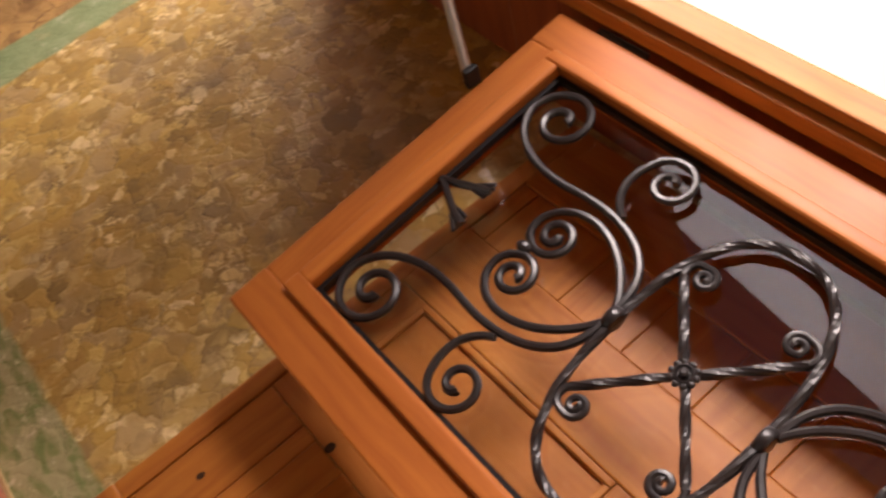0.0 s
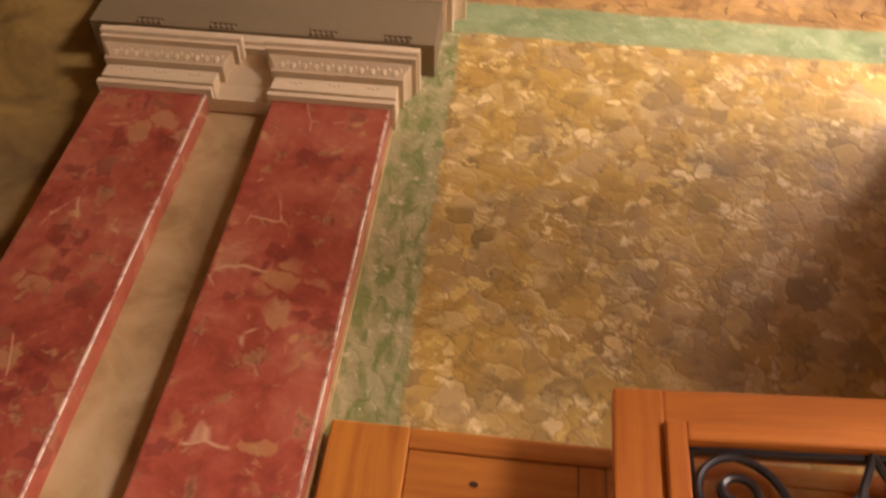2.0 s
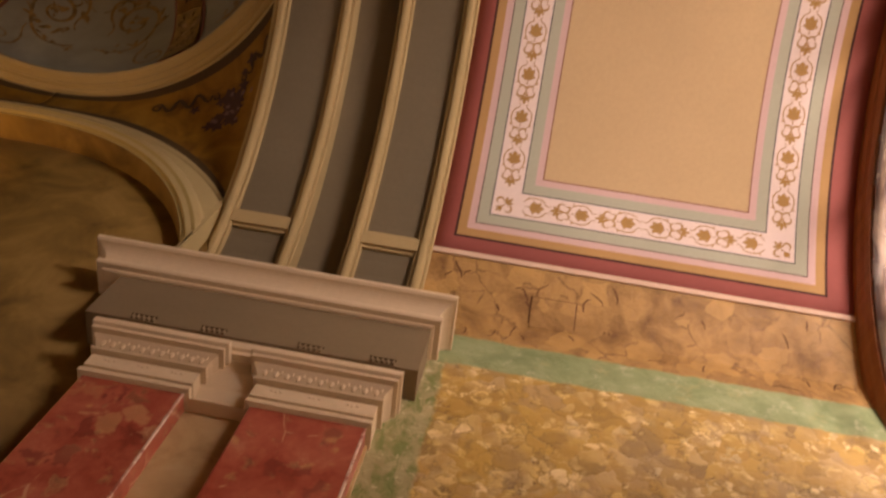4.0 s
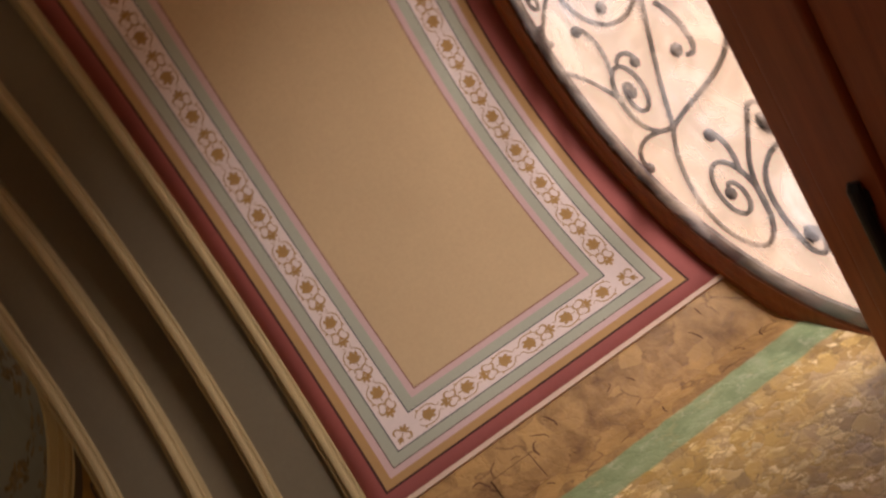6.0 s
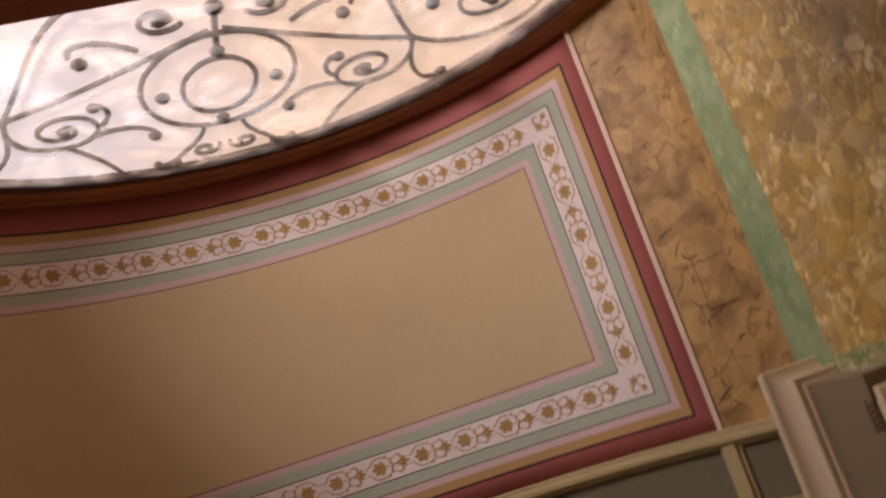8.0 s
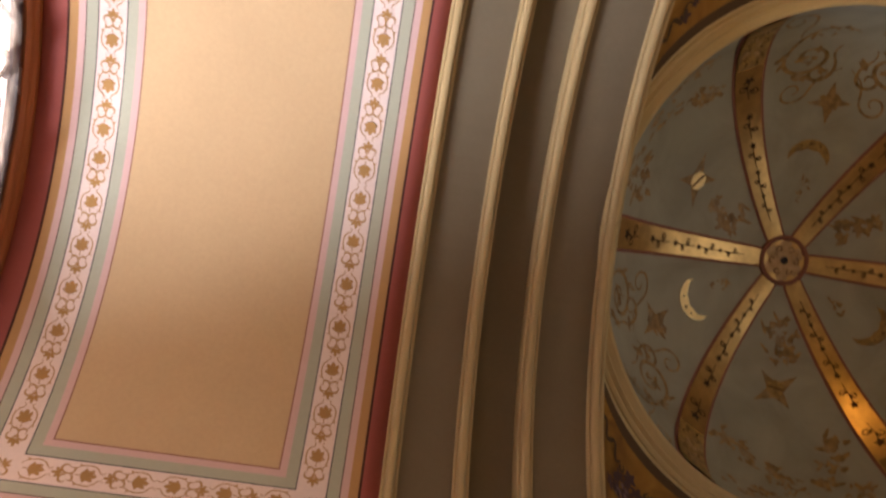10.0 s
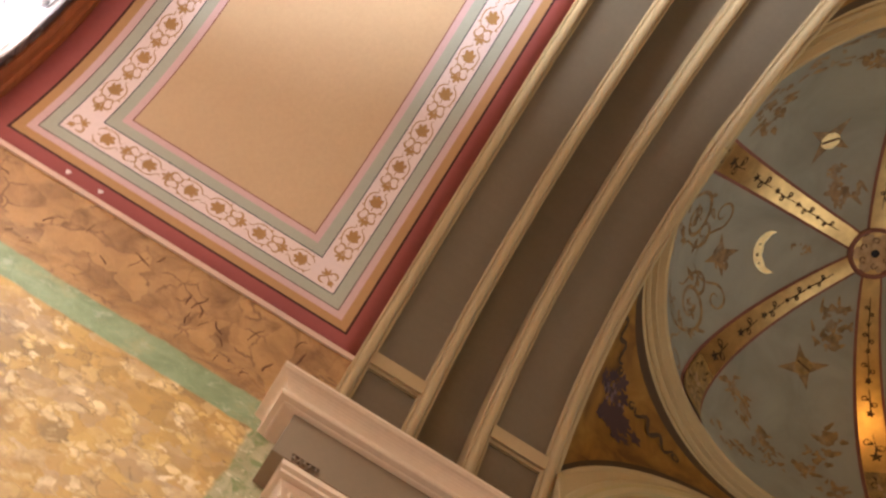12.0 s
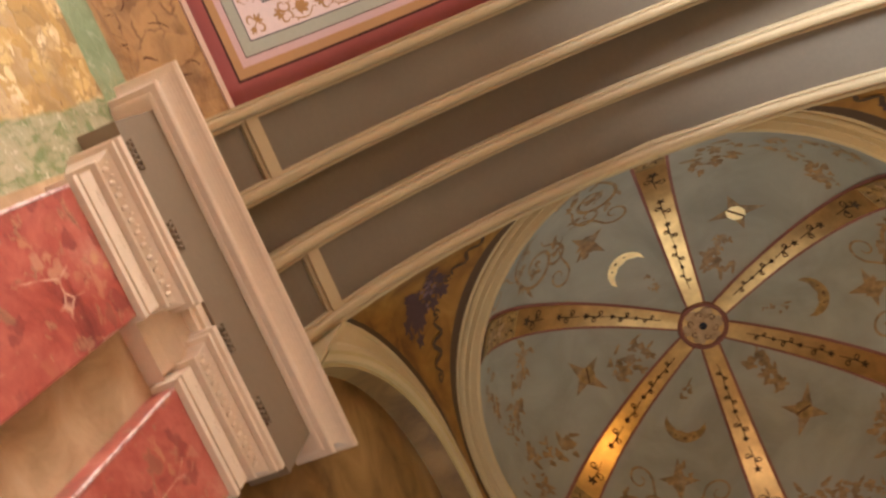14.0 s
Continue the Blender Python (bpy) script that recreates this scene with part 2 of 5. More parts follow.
def wall_paint():
    """Painted imitation stone: an ochre field of flakes, a sage border, a browner zone above."""
    k = Mat("painted_stone", 0.5, spec=0.4)

    def cells(scale, push, by):
        v = k.warp(push, by)
        sep = k.nt.nodes.new("ShaderNodeSeparateColor")
        link(k.nt, k.voronoi(scale, vec=v), sep.inputs[0])
        return sep.outputs, k.voronoi(scale, "DISTANCE_TO_EDGE", vec=v, out="Distance")

    big = k.noise(4.5, 5, 0.6, 0.6)
    f = k.ramp(big, ((0.28, (0.23, 0.145, 0.05)), (0.44, (0.38, 0.225, 0.055)), (0.56, (0.47, 0.28, 0.060)), (0.70, (0.40, 0.265, 0.13))))
    one, edge1 = cells(18.0, 0.10, 14.0)
    tone = k.ramp(one[0], ((0.0, (0.25, 0.16, 0.055)), (0.25, (0.44, 0.265, 0.065)), (0.5, (0.52, 0.335, 0.085)), (0.72, (0.58, 0.41, 0.19)), (0.85, (0.40, 0.27, 0.13)), (1.0, (0.50, 0.31, 0.08))))
    f = k.mix(k.math("MULTIPLY", k.grey(k.noise(13, 5, 0.65), 0.30, 0.55), 0.85), f, tone)
    two, edge2 = cells(29.0, 0.085, 20.0)
    rim = k.grey(edge2, 0.02, 0.16)
    chip = k.math("MULTIPLY", k.math("MULTIPLY", k.grey(two[1], 0.52, 0.60), rim), k.grey(k.noise(11, 3), 0.40, 0.58))
    f = k.mix(chip, f, k.mix(two[0], (0.62, 0.42, 0.13), (0.80, 0.63, 0.35)))
    dark = k.math("MULTIPLY", k.math("MULTIPLY", k.grey(two[2], 0.76, 0.84), rim), k.math("MULTIPLY", k.grey(k.noise(9, 3), 0.42, 0.6), 0.45))
    f = k.mix(dark, f, (0.17, 0.105, 0.042))
    mauve = k.math("MULTIPLY", k.grey(k.noise(3.4, 4, 0.6), 0.50, 0.64), 0.45)
    f = k.mix(mauve, f, (0.26, 0.19, 0.13))
    gap = k.math("MULTIPLY", k.grey(edge2, 0.05, 0.0), k.grey(k.noise(16, 3), 0.56, 0.64))
    f = k.mix(k.math("MULTIPLY", gap, 0.6), f, (0.075, 0.045, 0.02))
    seam = k.math("MULTIPLY", k.grey(edge1, 0.05, 0.008), k.grey(k.noise(10, 3), 0.50, 0.62))
    f = k.mix(k.math("MULTIPLY", seam, 0.5), f, (0.14, 0.085, 0.03))
    # sage border: grey-tan ground with green dabs
    g = k.ramp(k.noise(9, 5, 0.6, 0.8), ((0.3, (0.30, 0.27, 0.13)), (0.5, (0.39, 0.345, 0.19)), (0.72, (0.47, 0.385, 0.21))))
    dab = k.noise(23, 3, 0.55, 0.6, vec=k.scaled(1.0, 1.5, 0.7))
    g = k.mix(k.math("MULTIPLY", k.grey(dab, 0.46, 0.62), 0.9), g, (0.165, 0.215, 0.065))
    g = k.mix(k.math("MULTIPLY", k.grey(k.noise(44, 3), 0.62, 0.68), 0.7), g, (0.60, 0.52, 0.34))
    top = k.ramp(k.noise(14, 5, 0.6, 0.5), ((0.3, (0.17, 0.24, 0.11)), (0.55, (0.245, 0.315, 0.16)), (0.75, (0.32, 0.36, 0.21))))
    top = k.mix(k.math("MULTIPLY", k.grey(k.noise(10, 5, 0.65), 0.55, 0.68), 0.55), top, (0.40, 0.36, 0.17))
    top = k.mix(k.math("MULTIPLY", k.grey(k.noise(26, 4, 0.6), 0.58, 0.66), 0.5), top, (0.45, 0.45, 0.31))
    # brown zone: soft clouds with darker hems
    b = k.ramp(k.noise(9, 5, 0.60, 0.5), ((0.28, (0.15, 0.072, 0.027)), (0.44, (0.29, 0.160, 0.056)), (0.58, (0.42, 0.245, 0.090)), (0.80, (0.29, 0.16, 0.056))))
    three, edge3 = cells(12.0, 0.10, 9.0)
    b = k.mix(k.math("MULTIPLY", k.grey(three[0], 0.45, 0.9), 0.5), b, (0.55, 0.33, 0.115))
    hem = k.math("MULTIPLY", k.grey(edge3, 0.06, 0.0), k.grey(k.noise(9, 4, 0.6), 0.49, 0.60))
    b = k.mix(k.math("MULTIPLY", hem, 0.85), b, (0.15, 0.07, 0.026))
    wob = k.math("MULTIPLY", k.math("SUBTRACT", k.noise(12, 3), 0.5), 0.035)
    z = k.math("ADD", k.axis(2), wob)
    y = k.math("ADD", k.axis(1), wob)
    col = k.mix(k.grey(y, 0.128, 0.118), f, g)
    col = k.mix(k.grey(z, 3.635, 3.645), col, top)
    col = k.mix(k.grey(z, 3.785, 3.795), col, b)
    # flakes stand out from the ground, with rounded edges
    relief = k.math("ADD", k.math("MULTIPLY", k.grey(edge1, 0.0, 0.12), 0.6), k.math("MULTIPLY", chip, 0.8))
    relief = k.math("ADD", relief, k.math("MULTIPLY", k.noise(60, 4), 0.5))
    k.base(col).bump(relief, 0.28, 0.005)
    return k.m


def red_marble():
    k = Mat("red_marble", 0.30, spec=0.45)
    v = k.warp(0.07, 9.0)
    c = k.ramp(k.noise(7, 7, 0.68, 0.3, vec=v), ((0.28, (0.17, 0.032, 0.024)), (0.45, (0.36, 0.072, 0.045)), (0.60, (0.46, 0.125, 0.080)), (0.78, (0.58, 0.29, 0.18))))
    blot = k.grey(k.noise(19, 5, 0.65, 0.3, vec=v), 0.575, 0.635)
    c = k.mix(k.math("MULTIPLY", blot, 0.65), c, (0.48, 0.26, 0.13))
    dark = k.grey(k.noise(19, 5, 0.65, 0.4, vec=k.warp(0.1, 9.0)), 0.58, 0.70)
    c = k.mix(k.math("MULTIPLY", dark, 0.6), c, (0.11, 0.026, 0.024))
    fv = k.warp(0.10, 13.0)
    sep = k.nt.nodes.new("ShaderNodeSeparateColor")
    link(k.nt, k.voronoi(21.0, vec=fv), sep.inputs[0])
    rim = k.grey(k.voronoi(21.0, "DISTANCE_TO_EDGE", vec=fv, out="Distance"), 0.03, 0.14)
    fleck = k.math("MULTIPLY", k.math("MULTIPLY", k.grey(sep.outputs[0], 0.80, 0.84), rim), k.grey(k.noise(6, 3), 0.42, 0.56))
    c = k.mix(k.math("MULTIPLY", fleck, 0.6), c, k.mix(sep.outputs[1], (0.50, 0.25, 0.10), (0.55, 0.31, 0.18)))
    deep = k.math("MULTIPLY", k.math("MULTIPLY", k.grey(sep.outputs[2], 0.84, 0.88), rim), 0.6)
    c = k.mix(deep, c, (0.20, 0.035, 0.028))
    # a few long pale scratches
    sc = k.voronoi(6.0, "DISTANCE_TO_EDGE", vec=k.warp(0.10, 3.0, k.scaled(1.0, 1.6, 0.8)), out="Distance")
    c = k.mix(k.math("MULTIPLY", k.math("MULTIPLY", k.grey(sc, 0.022, 0.002), k.grey(k.noise(8, 4), 0.56, 0.62)), 0.75), c, (0.62, 0.38, 0.24))
    spot = k.voronoi(20.0, vec=k.warp(0.05, 12.0), out="Distance")
    c = k.mix(k.math("MULTIPLY", k.math("MULTIPLY", k.grey(spot, 0.30, 0.14), k.grey(k.noise(7, 3), 0.56, 0.62)), 0.7), c, (0.58, 0.33, 0.15))
    k.base(c).bump(k.noise(40, 3), 0.03, 0.003)
    return k.m


def clouded(name, a, b, c3, scale=4.0, rough=0.7):
    k = Mat(name, rough, spec=0.25)
    c = k.ramp(k.noise(scale, 6, 0.6, 0.8), ((0.3, a), (0.52, b), (0.75, c3)))
    k.base(c).bump(k.noise(60, 3), 0.05, 0.003)
    return k.m


WALL = wall_paint()
MARBLE = red_marble()
BEIGE = clouded("beige_marbling", (0.34, 0.225, 0.10), (0.50, 0.35, 0.18), (0.58, 0.43, 0.25), 7.0)
LUNETTE = clouded("russet_marbling", (0.10, 0.058, 0.015), (0.215, 0.13, 0.036), (0.33, 0.21, 0.065), 4.5, 0.4)
PEND = clouded("umber_panel", (0.12, 0.052, 0.007), (0.23, 0.115, 0.013), (0.31, 0.17, 0.026), 7.0)
UMBER = paint("umber_edge", (0.13, 0.075, 0.035), 0.15)
MAUVE = paint("mauve_petals", (0.19, 0.125, 0.115), 0.2)
HUB_PAINT = clouded("tan_boss_paint", (0.27, 0.18, 0.09), (0.42, 0.30, 0.16), (0.52, 0.38, 0.22), 22.0)
PLUM = paint("plum_flower", (0.082, 0.046, 0.040), 0.3)
DOME = clouded("grey_blue_dome", (0.235, 0.238, 0.185), (0.30, 0.303, 0.238), (0.36, 0.36, 0.285), 3.0, 0.6)


def faded(name, col, under):
    """Old paint, worn through in patches to the ground beneath."""
    k = Mat(name, 0.55)
    c = k.mix(k.grey(k.noise(28, 4, 0.6), 0.35, 0.65), tuple(x * 0.5 for x in col), tuple(x * 1.25 for x in col))
    k.base(k.mix(k.grey(k.noise(17, 4, 0.6), 0.50, 0.80), c, under))
    return k.m


BROWN_ORN = faded("brown_ornament", (0.27, 0.175, 0.065), (0.29, 0.255, 0.175))
DULL_GILT = faded("dull_gilding", (0.30, 0.19, 0.05), (0.22, 0.16, 0.08))
# Pale broken edge: chipped paint, and the light along the shafts' corners.
k = Mat("worn_lit_arris", 0.5)
k.base(k.mix(k.grey(k.noise(26, 5, 0.7), 0.38, 0.56), (0.34, 0.10, 0.07), (0.72, 0.54, 0.44))).bump(k.noise(90, 3), 0.3, 0.003)
ARRIS = k.m
RUST = paint("rust_line", (0.25, 0.11, 0.075), 0.2)
PLASTER = clouded("plaster", (0.40, 0.34, 0.26), (0.50, 0.43, 0.34), (0.55, 0.48, 0.38), 2.0)
# The floor is unseen; pale so that daylight bounces up to the vault.
FLOOR = clouded("pale_bounce_floor", (0.30, 0.25, 0.19), (0.40, 0.34, 0.27), (0.47, 0.41, 0.33), 3.0, 0.4)
PAVING = clouded("grey_paving", (0.10, 0.09, 0.08), (0.15, 0.14, 0.12), (0.20, 0.18, 0.16), 2.0, 0.7)


def metal(name, col, rough, metallic=1.0, scale=60, vary=0.3):
    k = Mat(name, rough, metallic)
    n = k.noise(scale, 4)
    k.base(k.mix(n, tuple(c * (1 - vary) for c in col), tuple(min(1, c * (1 + vary)) for c in col)))
    k.rough(k.math("ADD", k.math("MULTIPLY", k.noise(scale * 0.4, 3), 0.25), rough - 0.12)).bump(n, 0.15, 0.002)
    return k.m


IRON = metal("wrought_iron", (0.022, 0.017, 0.017), 0.33, 0.25, 45, 0.4)
GREY_IRON = metal("weathered_iron", (0.055, 0.052, 0.057), 0.5, 0.2)
GOLD = metal("gilding", (0.58, 0.37, 0.13), 0.34, 0.92, 14, 0.5)
# Lighter than the bars: the knobs' highlight is put into this colour.
KNOB_IRON = metal("highlit_iron", (0.085, 0.082, 0.09), 0.5, 0.3)
# Lit copy of the gilding: a reflected highlight is put into this colour.
LIT_GILT = metal("lit_gilding", (0.90, 0.60, 0.25), 0.36, 0.45, 24, 0.35)
STEEL = metal("steel_rod", (0.55, 0.55, 0.56), 0.35)
BLACK = paint("black_metal", (0.012, 0.011, 0.012), 0.1, 0.4)


def glass(name, rough=0.0, haze=0.0, tint=(1, 1, 1), ior=1.5):
    k = Mat(name, rough)
    nt = k.nt
    tr = nt.nodes.new("ShaderNodeBsdfTransparent")
    tr.inputs[0].default_value = (*tint, 1)
    gl = nt.nodes.new("ShaderNodeBsdfGlossy")
    gl.inputs["Roughness"].default_value = 0.02
    fr = nt.nodes.new("ShaderNodeFresnel")
    fr.inputs[0].default_value = ior
    m1 = nt.nodes.new("ShaderNodeMixShader")
    link(nt, fr.outputs[0], m1.inputs[0])
    link(nt, tr.outputs[0], m1.inputs[1])
    link(nt, gl.outputs[0], m1.inputs[2])
    last = m1
    if haze:
        # Pale translucent patches: dirt on the pane, and sky glare put into it.
        tl = nt.nodes.new("ShaderNodeBsdfTranslucent")
        link(nt, k.ramp(k.noise(2.6, 4), ((0.35, (0.95, 0.70, 0.52)), (0.55, (0.95, 0.82, 0.74)), (0.7, (0.92, 0.93, 0.97)))), tl.inputs[0])
        m2 = nt.nodes.new("ShaderNodeMixShader")
        patch = k.math("MULTIPLY", k.grey(k.noise(4.0, 5, 0.6, 1.2), 0.40, 0.68), haze * 1.8)
        streak = k.math("MULTIPLY", k.grey(k.noise(9.0, 4, 0.6, 0.8, vec=k.scaled(1.0, 1.0, 0.35)), 0.52, 0.72), haze * 0.6)
        link(nt, k.math("ADD", k.math("ADD", patch, streak), haze * 0.4), m2.inputs[0])
        link(nt, m1.outputs[0], m2.inputs[1])
        link(nt, tl.outputs[0], m2.inputs[2])
        last = m2
    link(nt, last.outputs[0], nt.nodes["Material Output"].inputs[0])
    return k.m


def glow(name, col, strength):
    k = Mat(name)
    k.b.inputs["Emission Color"].default_value = (*col, 1)
    k.b.inputs["Emission Strength"].default_value = strength
    return k.m


BULB = glow("warm_bulb", (1.0, 0.50, 0.08), 14.0)
GLASS = glass("clear_glass", ior=1.85)   # both faces of the pane together
DUSTY_GLARE = glass("dusty_glare_glass", haze=0.13, tint=(0.62, 0.56, 0.53))

# ---- the bay: walls, vault with its painted panel ----
def vault_point(a, y, off=0.0):
    """a: metres along the curve from the panel's west edge; off: how far in front of the surface."""
    th = PH + a / R
    return (-(R - off) * math.cos(th), y, ZC + (R - off) * math.sin(th))


def grid(us, vs, fn):
    verts = [fn(u, v) for u in us for v in vs]
    n = len(vs)
    faces = [(i * n + j, i * n + j + 1, (i + 1) * n + j + 1, (i + 1) * n + j) for i in range(len(us) - 1) for j in range(n - 1)]
    return verts, faces


def thick(ob, t=0.1, offset=1.0):
    m = ob.modifiers.new("thickness", "SOLIDIFY")
    m.thickness, m.offset = t, offset
    return ob


WX = 1.168         # the side walls stand a little in from the vault's radius
ZJ = 3.90          # height at which they run into its curve


def wall_x(z):
    """Half width of the bay at height z, up to the painted panel."""
    curve = math.sqrt(R * R - max(ZC, ZJ, z) ** 2 + 2 * ZC * max(ZC, ZJ, z) - ZC * ZC)
    if z >= ZJ:
        return curve
    t = max(0.0, (z - 3.4) / (ZJ - 3.4))
    return WX + (curve - WX) * t * t * (3 - 2 * t)


def side_wall(name, s):
    """The bay's side wall with the lowest part of the vault above it."""
    prof = [(wall_x(z), z) for z in list(np.linspace(0, 3.40, 12)) + list(np.linspace(3.45, ZC + R * math.sin(PH), 16))]
    ys = list(np.linspace(-0.012, YW + 0.03, 14))
    verts, faces = grid(prof, ys, lambda p, y: (s * p[0], y, p[1]))
    if s < 0:
        faces = [f[::-1] for f in faces]
    ob = obj(name, verts, faces, WALL, smooth=False)
    thick(ob, 0.12, 1.0)
    return tagged(ob, "wall painted to imitate ochre and sage stone", "wall", kind="structure")


side_wall("wall_west", -1)
side_wall("wall_east", 1)

STEPS = [(0.008, 1), (0.028, 2), (0.023, 3), (0.003, 1), (0.0355, 4), (0.0035, 8), (0.088, 5), (0.0035, 8), (0.0335, 4), (0.022, 3), (0.004, 6)]
PANEL_MATS = [CRIMSON, MAROON, OCHRE, PINK, SAGE, IVORY, RUST, TAN, NAVY]
RED_ARC, RED_FRONT, RED_BACK = 0.063, 0.054, 0.063   # width of the crimson outer band at the sides, towards the rib, towards the window
WHITE = sum(w for w, _ in STEPS[:6])                 # from the crimson band to the ivory one


def painted_panel():
    """The vault's surface: bands of paint round a plain field, butted edge to edge."""

    def lines(length, first, last, mid):
        head, tail = [0.0, first], [length, length - last]
        for w, _ in STEPS:
            head.append(head[-1] + w)
            tail.append(tail[-1] - w)
        return head + list(np.linspace(head[-1], tail[-1], mid + 2))[1:-1] + tail[::-1]

    us, vs = lines(ARC, RED_ARC, RED_ARC, 36), lines(YW + 0.022, RED_FRONT, RED_BACK + 0.022, 5)
    verts, faces = grid(us, vs, vault_point)
    kinds = [0] + [k for _, k in STEPS]
    m, n = len(us) - 1, len(vs) - 1
    idx = []
    for i in range(m):
        for j in range(n):
            k = min(i, m - 1 - i, j, n - 1 - j)
            idx.append(kinds[k] if k < len(kinds) else 7)
    ob = obj("ceiling_vault", verts, faces, PANEL_MATS, idx, smooth=True)
    thick(ob, 0.12, -1.0)
    return tagged(ob, "barrel vault painted with a tan panel in bordered bands", "ceiling", kind="structure")


vault = painted_panel()


def lobed(c, r, n, depth, turn=0.0, sx=1.0, sy=1.0, steps=24):
    out = []
    for i in range(steps):
        a = 2 * math.pi * i / steps
        q = r * (1 - depth + depth * math.cos(n * a))
        x, y = q * math.cos(a) * sx, q * math.sin(a) * sy
        out.append((c[0] + x * math.cos(turn) - y * math.sin(turn), c[1] + x * math.sin(turn) + y * math.cos(turn)))
    return out


def leaf(c, length, width, turn, steps=10):
    """A pointed leaf from c outwards."""
    out = []
    for i in range(steps + 1):
        t = i / steps
        out.append((t * length, width * math.sin(math.pi * t ** 0.8) * (1 + 0.25 * math.sin(9 * t))))
    out += [(x, -y) for x, y in reversed(out[1:-1])]
    ca, sa = math.cos(turn), math.sin(turn)
    return [(c[0] + x * ca - y * sa, c[1] + x * sa + y * ca) for x, y in out]


def ribbon(points, w):
    """A painted line of width w, tapering, as an outline."""
    left, right = [], []
    n = len(points)
    for i, p in enumerate(points):
        q0, q1 = points[max(0, i - 1)], points[min(n - 1, i + 1)]
        dx, dy = q1[0] - q0[0], q1[1] - q0[1]
        l = math.hypot(dx, dy) or 1
        k = w * (0.35 + 0.65 * math.sin(math.pi * min(1, (i + 0.7) / n)))
        left.append((p[0] - dy / l * k, p[1] + dx / l * k))
        right.append((p[0] + dy / l * k, p[1] - dx / l * k))
    return left, right


class Painting:
    """Collects flat painted shapes into one mesh."""

    def __init__(self, place, off=0.0012):
        self.v, self.f, self.place, self.off = [], [], place, off

    def shape(self, outline, tf=lambda p: p):
        pts = [tf(p) for p in outline]
        c = (sum(p[0] for p in pts) / len(pts), sum(p[1] for p in pts) / len(pts))
        b = len(self.v)
        self.v += [self.place(*p, self.off) for p in pts] + [self.place(*c, self.off)]
        n = len(pts)
        self.f += [(b + i, b + (i + 1) % n, b + n) for i in range(n)]

    def line(self, points, w, tf=lambda p: p):
        l, r = ribbon([tf(p) for p in points], w)
        b = len(self.v)
        n = len(l)
        self.v += [self.place(*p, self.off) for p in l] + [self.place(*p, self.off) for p in r]
        self.f += [(b + i, b + i + 1, b + n + i + 1, b + n + i) for i in range(n - 1)]

    def make(self, name, mat, parent=None, label=""):
        return obj(name, self.v, self.f, mat, parent=parent, label=label)


def border_leaf(p, tf):
    """A fig-shaped leaf in an open cartouche, 0.09 long and 0.07 wide."""
    p.shape(lobed((-0.006, 0), 0.0175, 5, 0.07, 0.0, 0.95, 1.05), tf)
    p.shape(leaf((-0.006, 0), 0.032, 0.0105, 0.0), tf)
    p.line([(-0.036, 0), (-0.020, 0)], 0.0020, tf)
    for s in (-1, 1):
        p.shape(leaf((-0.008, s * 0.004), 0.029, 0.0085, s * 0.50), tf)
        p.shape(leaf((-0.012, s * 0.006), 0.019, 0.0055, s * 1.35), tf)
        side = [(-0.043, s * 0.013), (-0.036, s * 0.024), (-0.022, s * 0.031), (-0.004, s * 0.034), (0.012, s * 0.032), (0.024, s * 0.024), (0.031, s * 0.013), (0.040, s * 0.010), (0.046, s * 0.016)]
        p.line(side, 0.0021, tf)
        p.shape(leaf((-0.026, s * 0.029), 0.010, 0.0032, s * 2.2), tf)


def border_sprig(p, tf):
    """A small three-leaved flower over two pairs of tapering curls."""
    for t in (-0.85, 0.0, 0.85):
        p.shape(leaf((0.004, 0), 0.023 if t else 0.027, 0.0066, t), tf)
    p.line([(-0.032, 0), (-0.014, 0.001), (0.006, 0)], 0.0021, tf)
    for s in (-1, 1):
        fore = [(-0.008 + 0.0125 * math.cos(a), s * (0.0165 + 0.0125 * math.sin(a))) for a in np.linspace(-1.9, 1.6, 14)]
        p.line(fore + [(-0.015, s * 0.0275), (-0.016, s * 0.0225)], 0.0036, tf)
        back = [(-0.024 - 0.0095 * math.cos(a), s * (0.0135 + 0.0100 * math.sin(a))) for a in np.linspace(-1.7, 1.4, 12)]
        p.line(back + [(-0.020, s * 0.0205)], 0.0030, tf)


def corner_motif(p, tf):
    """A palmette set across the corner, with its two curls."""
    d = math.pi / 4
    for t in (-0.75, 0.0, 0.75):
        p.shape(leaf((0.000, 0.000), 0.024 if t else 0.028, 0.0060, d + t), tf)
        p.shape(leaf((-0.014, -0.014), 0.019 if t else 0.025, 0.0050, d + math.pi + 0.75 * t), tf)
    p.line([(-0.018, -0.018), (-0.008, -0.008), (0.003, 0.003)], 0.0021, tf)
    for s in (-1, 1):
        c = (-0.006 - s * 0.0135, -0.006 + s * 0.0135)
        turn = d + s * math.pi / 2
        curl = [(c[0] + 0.0115 * math.cos(turn + s * a), c[1] + 0.0115 * math.sin(turn + s * a)) for a in np.linspace(-2.6, 1.7, 16)]
        p.line(curl, 0.0034, tf)


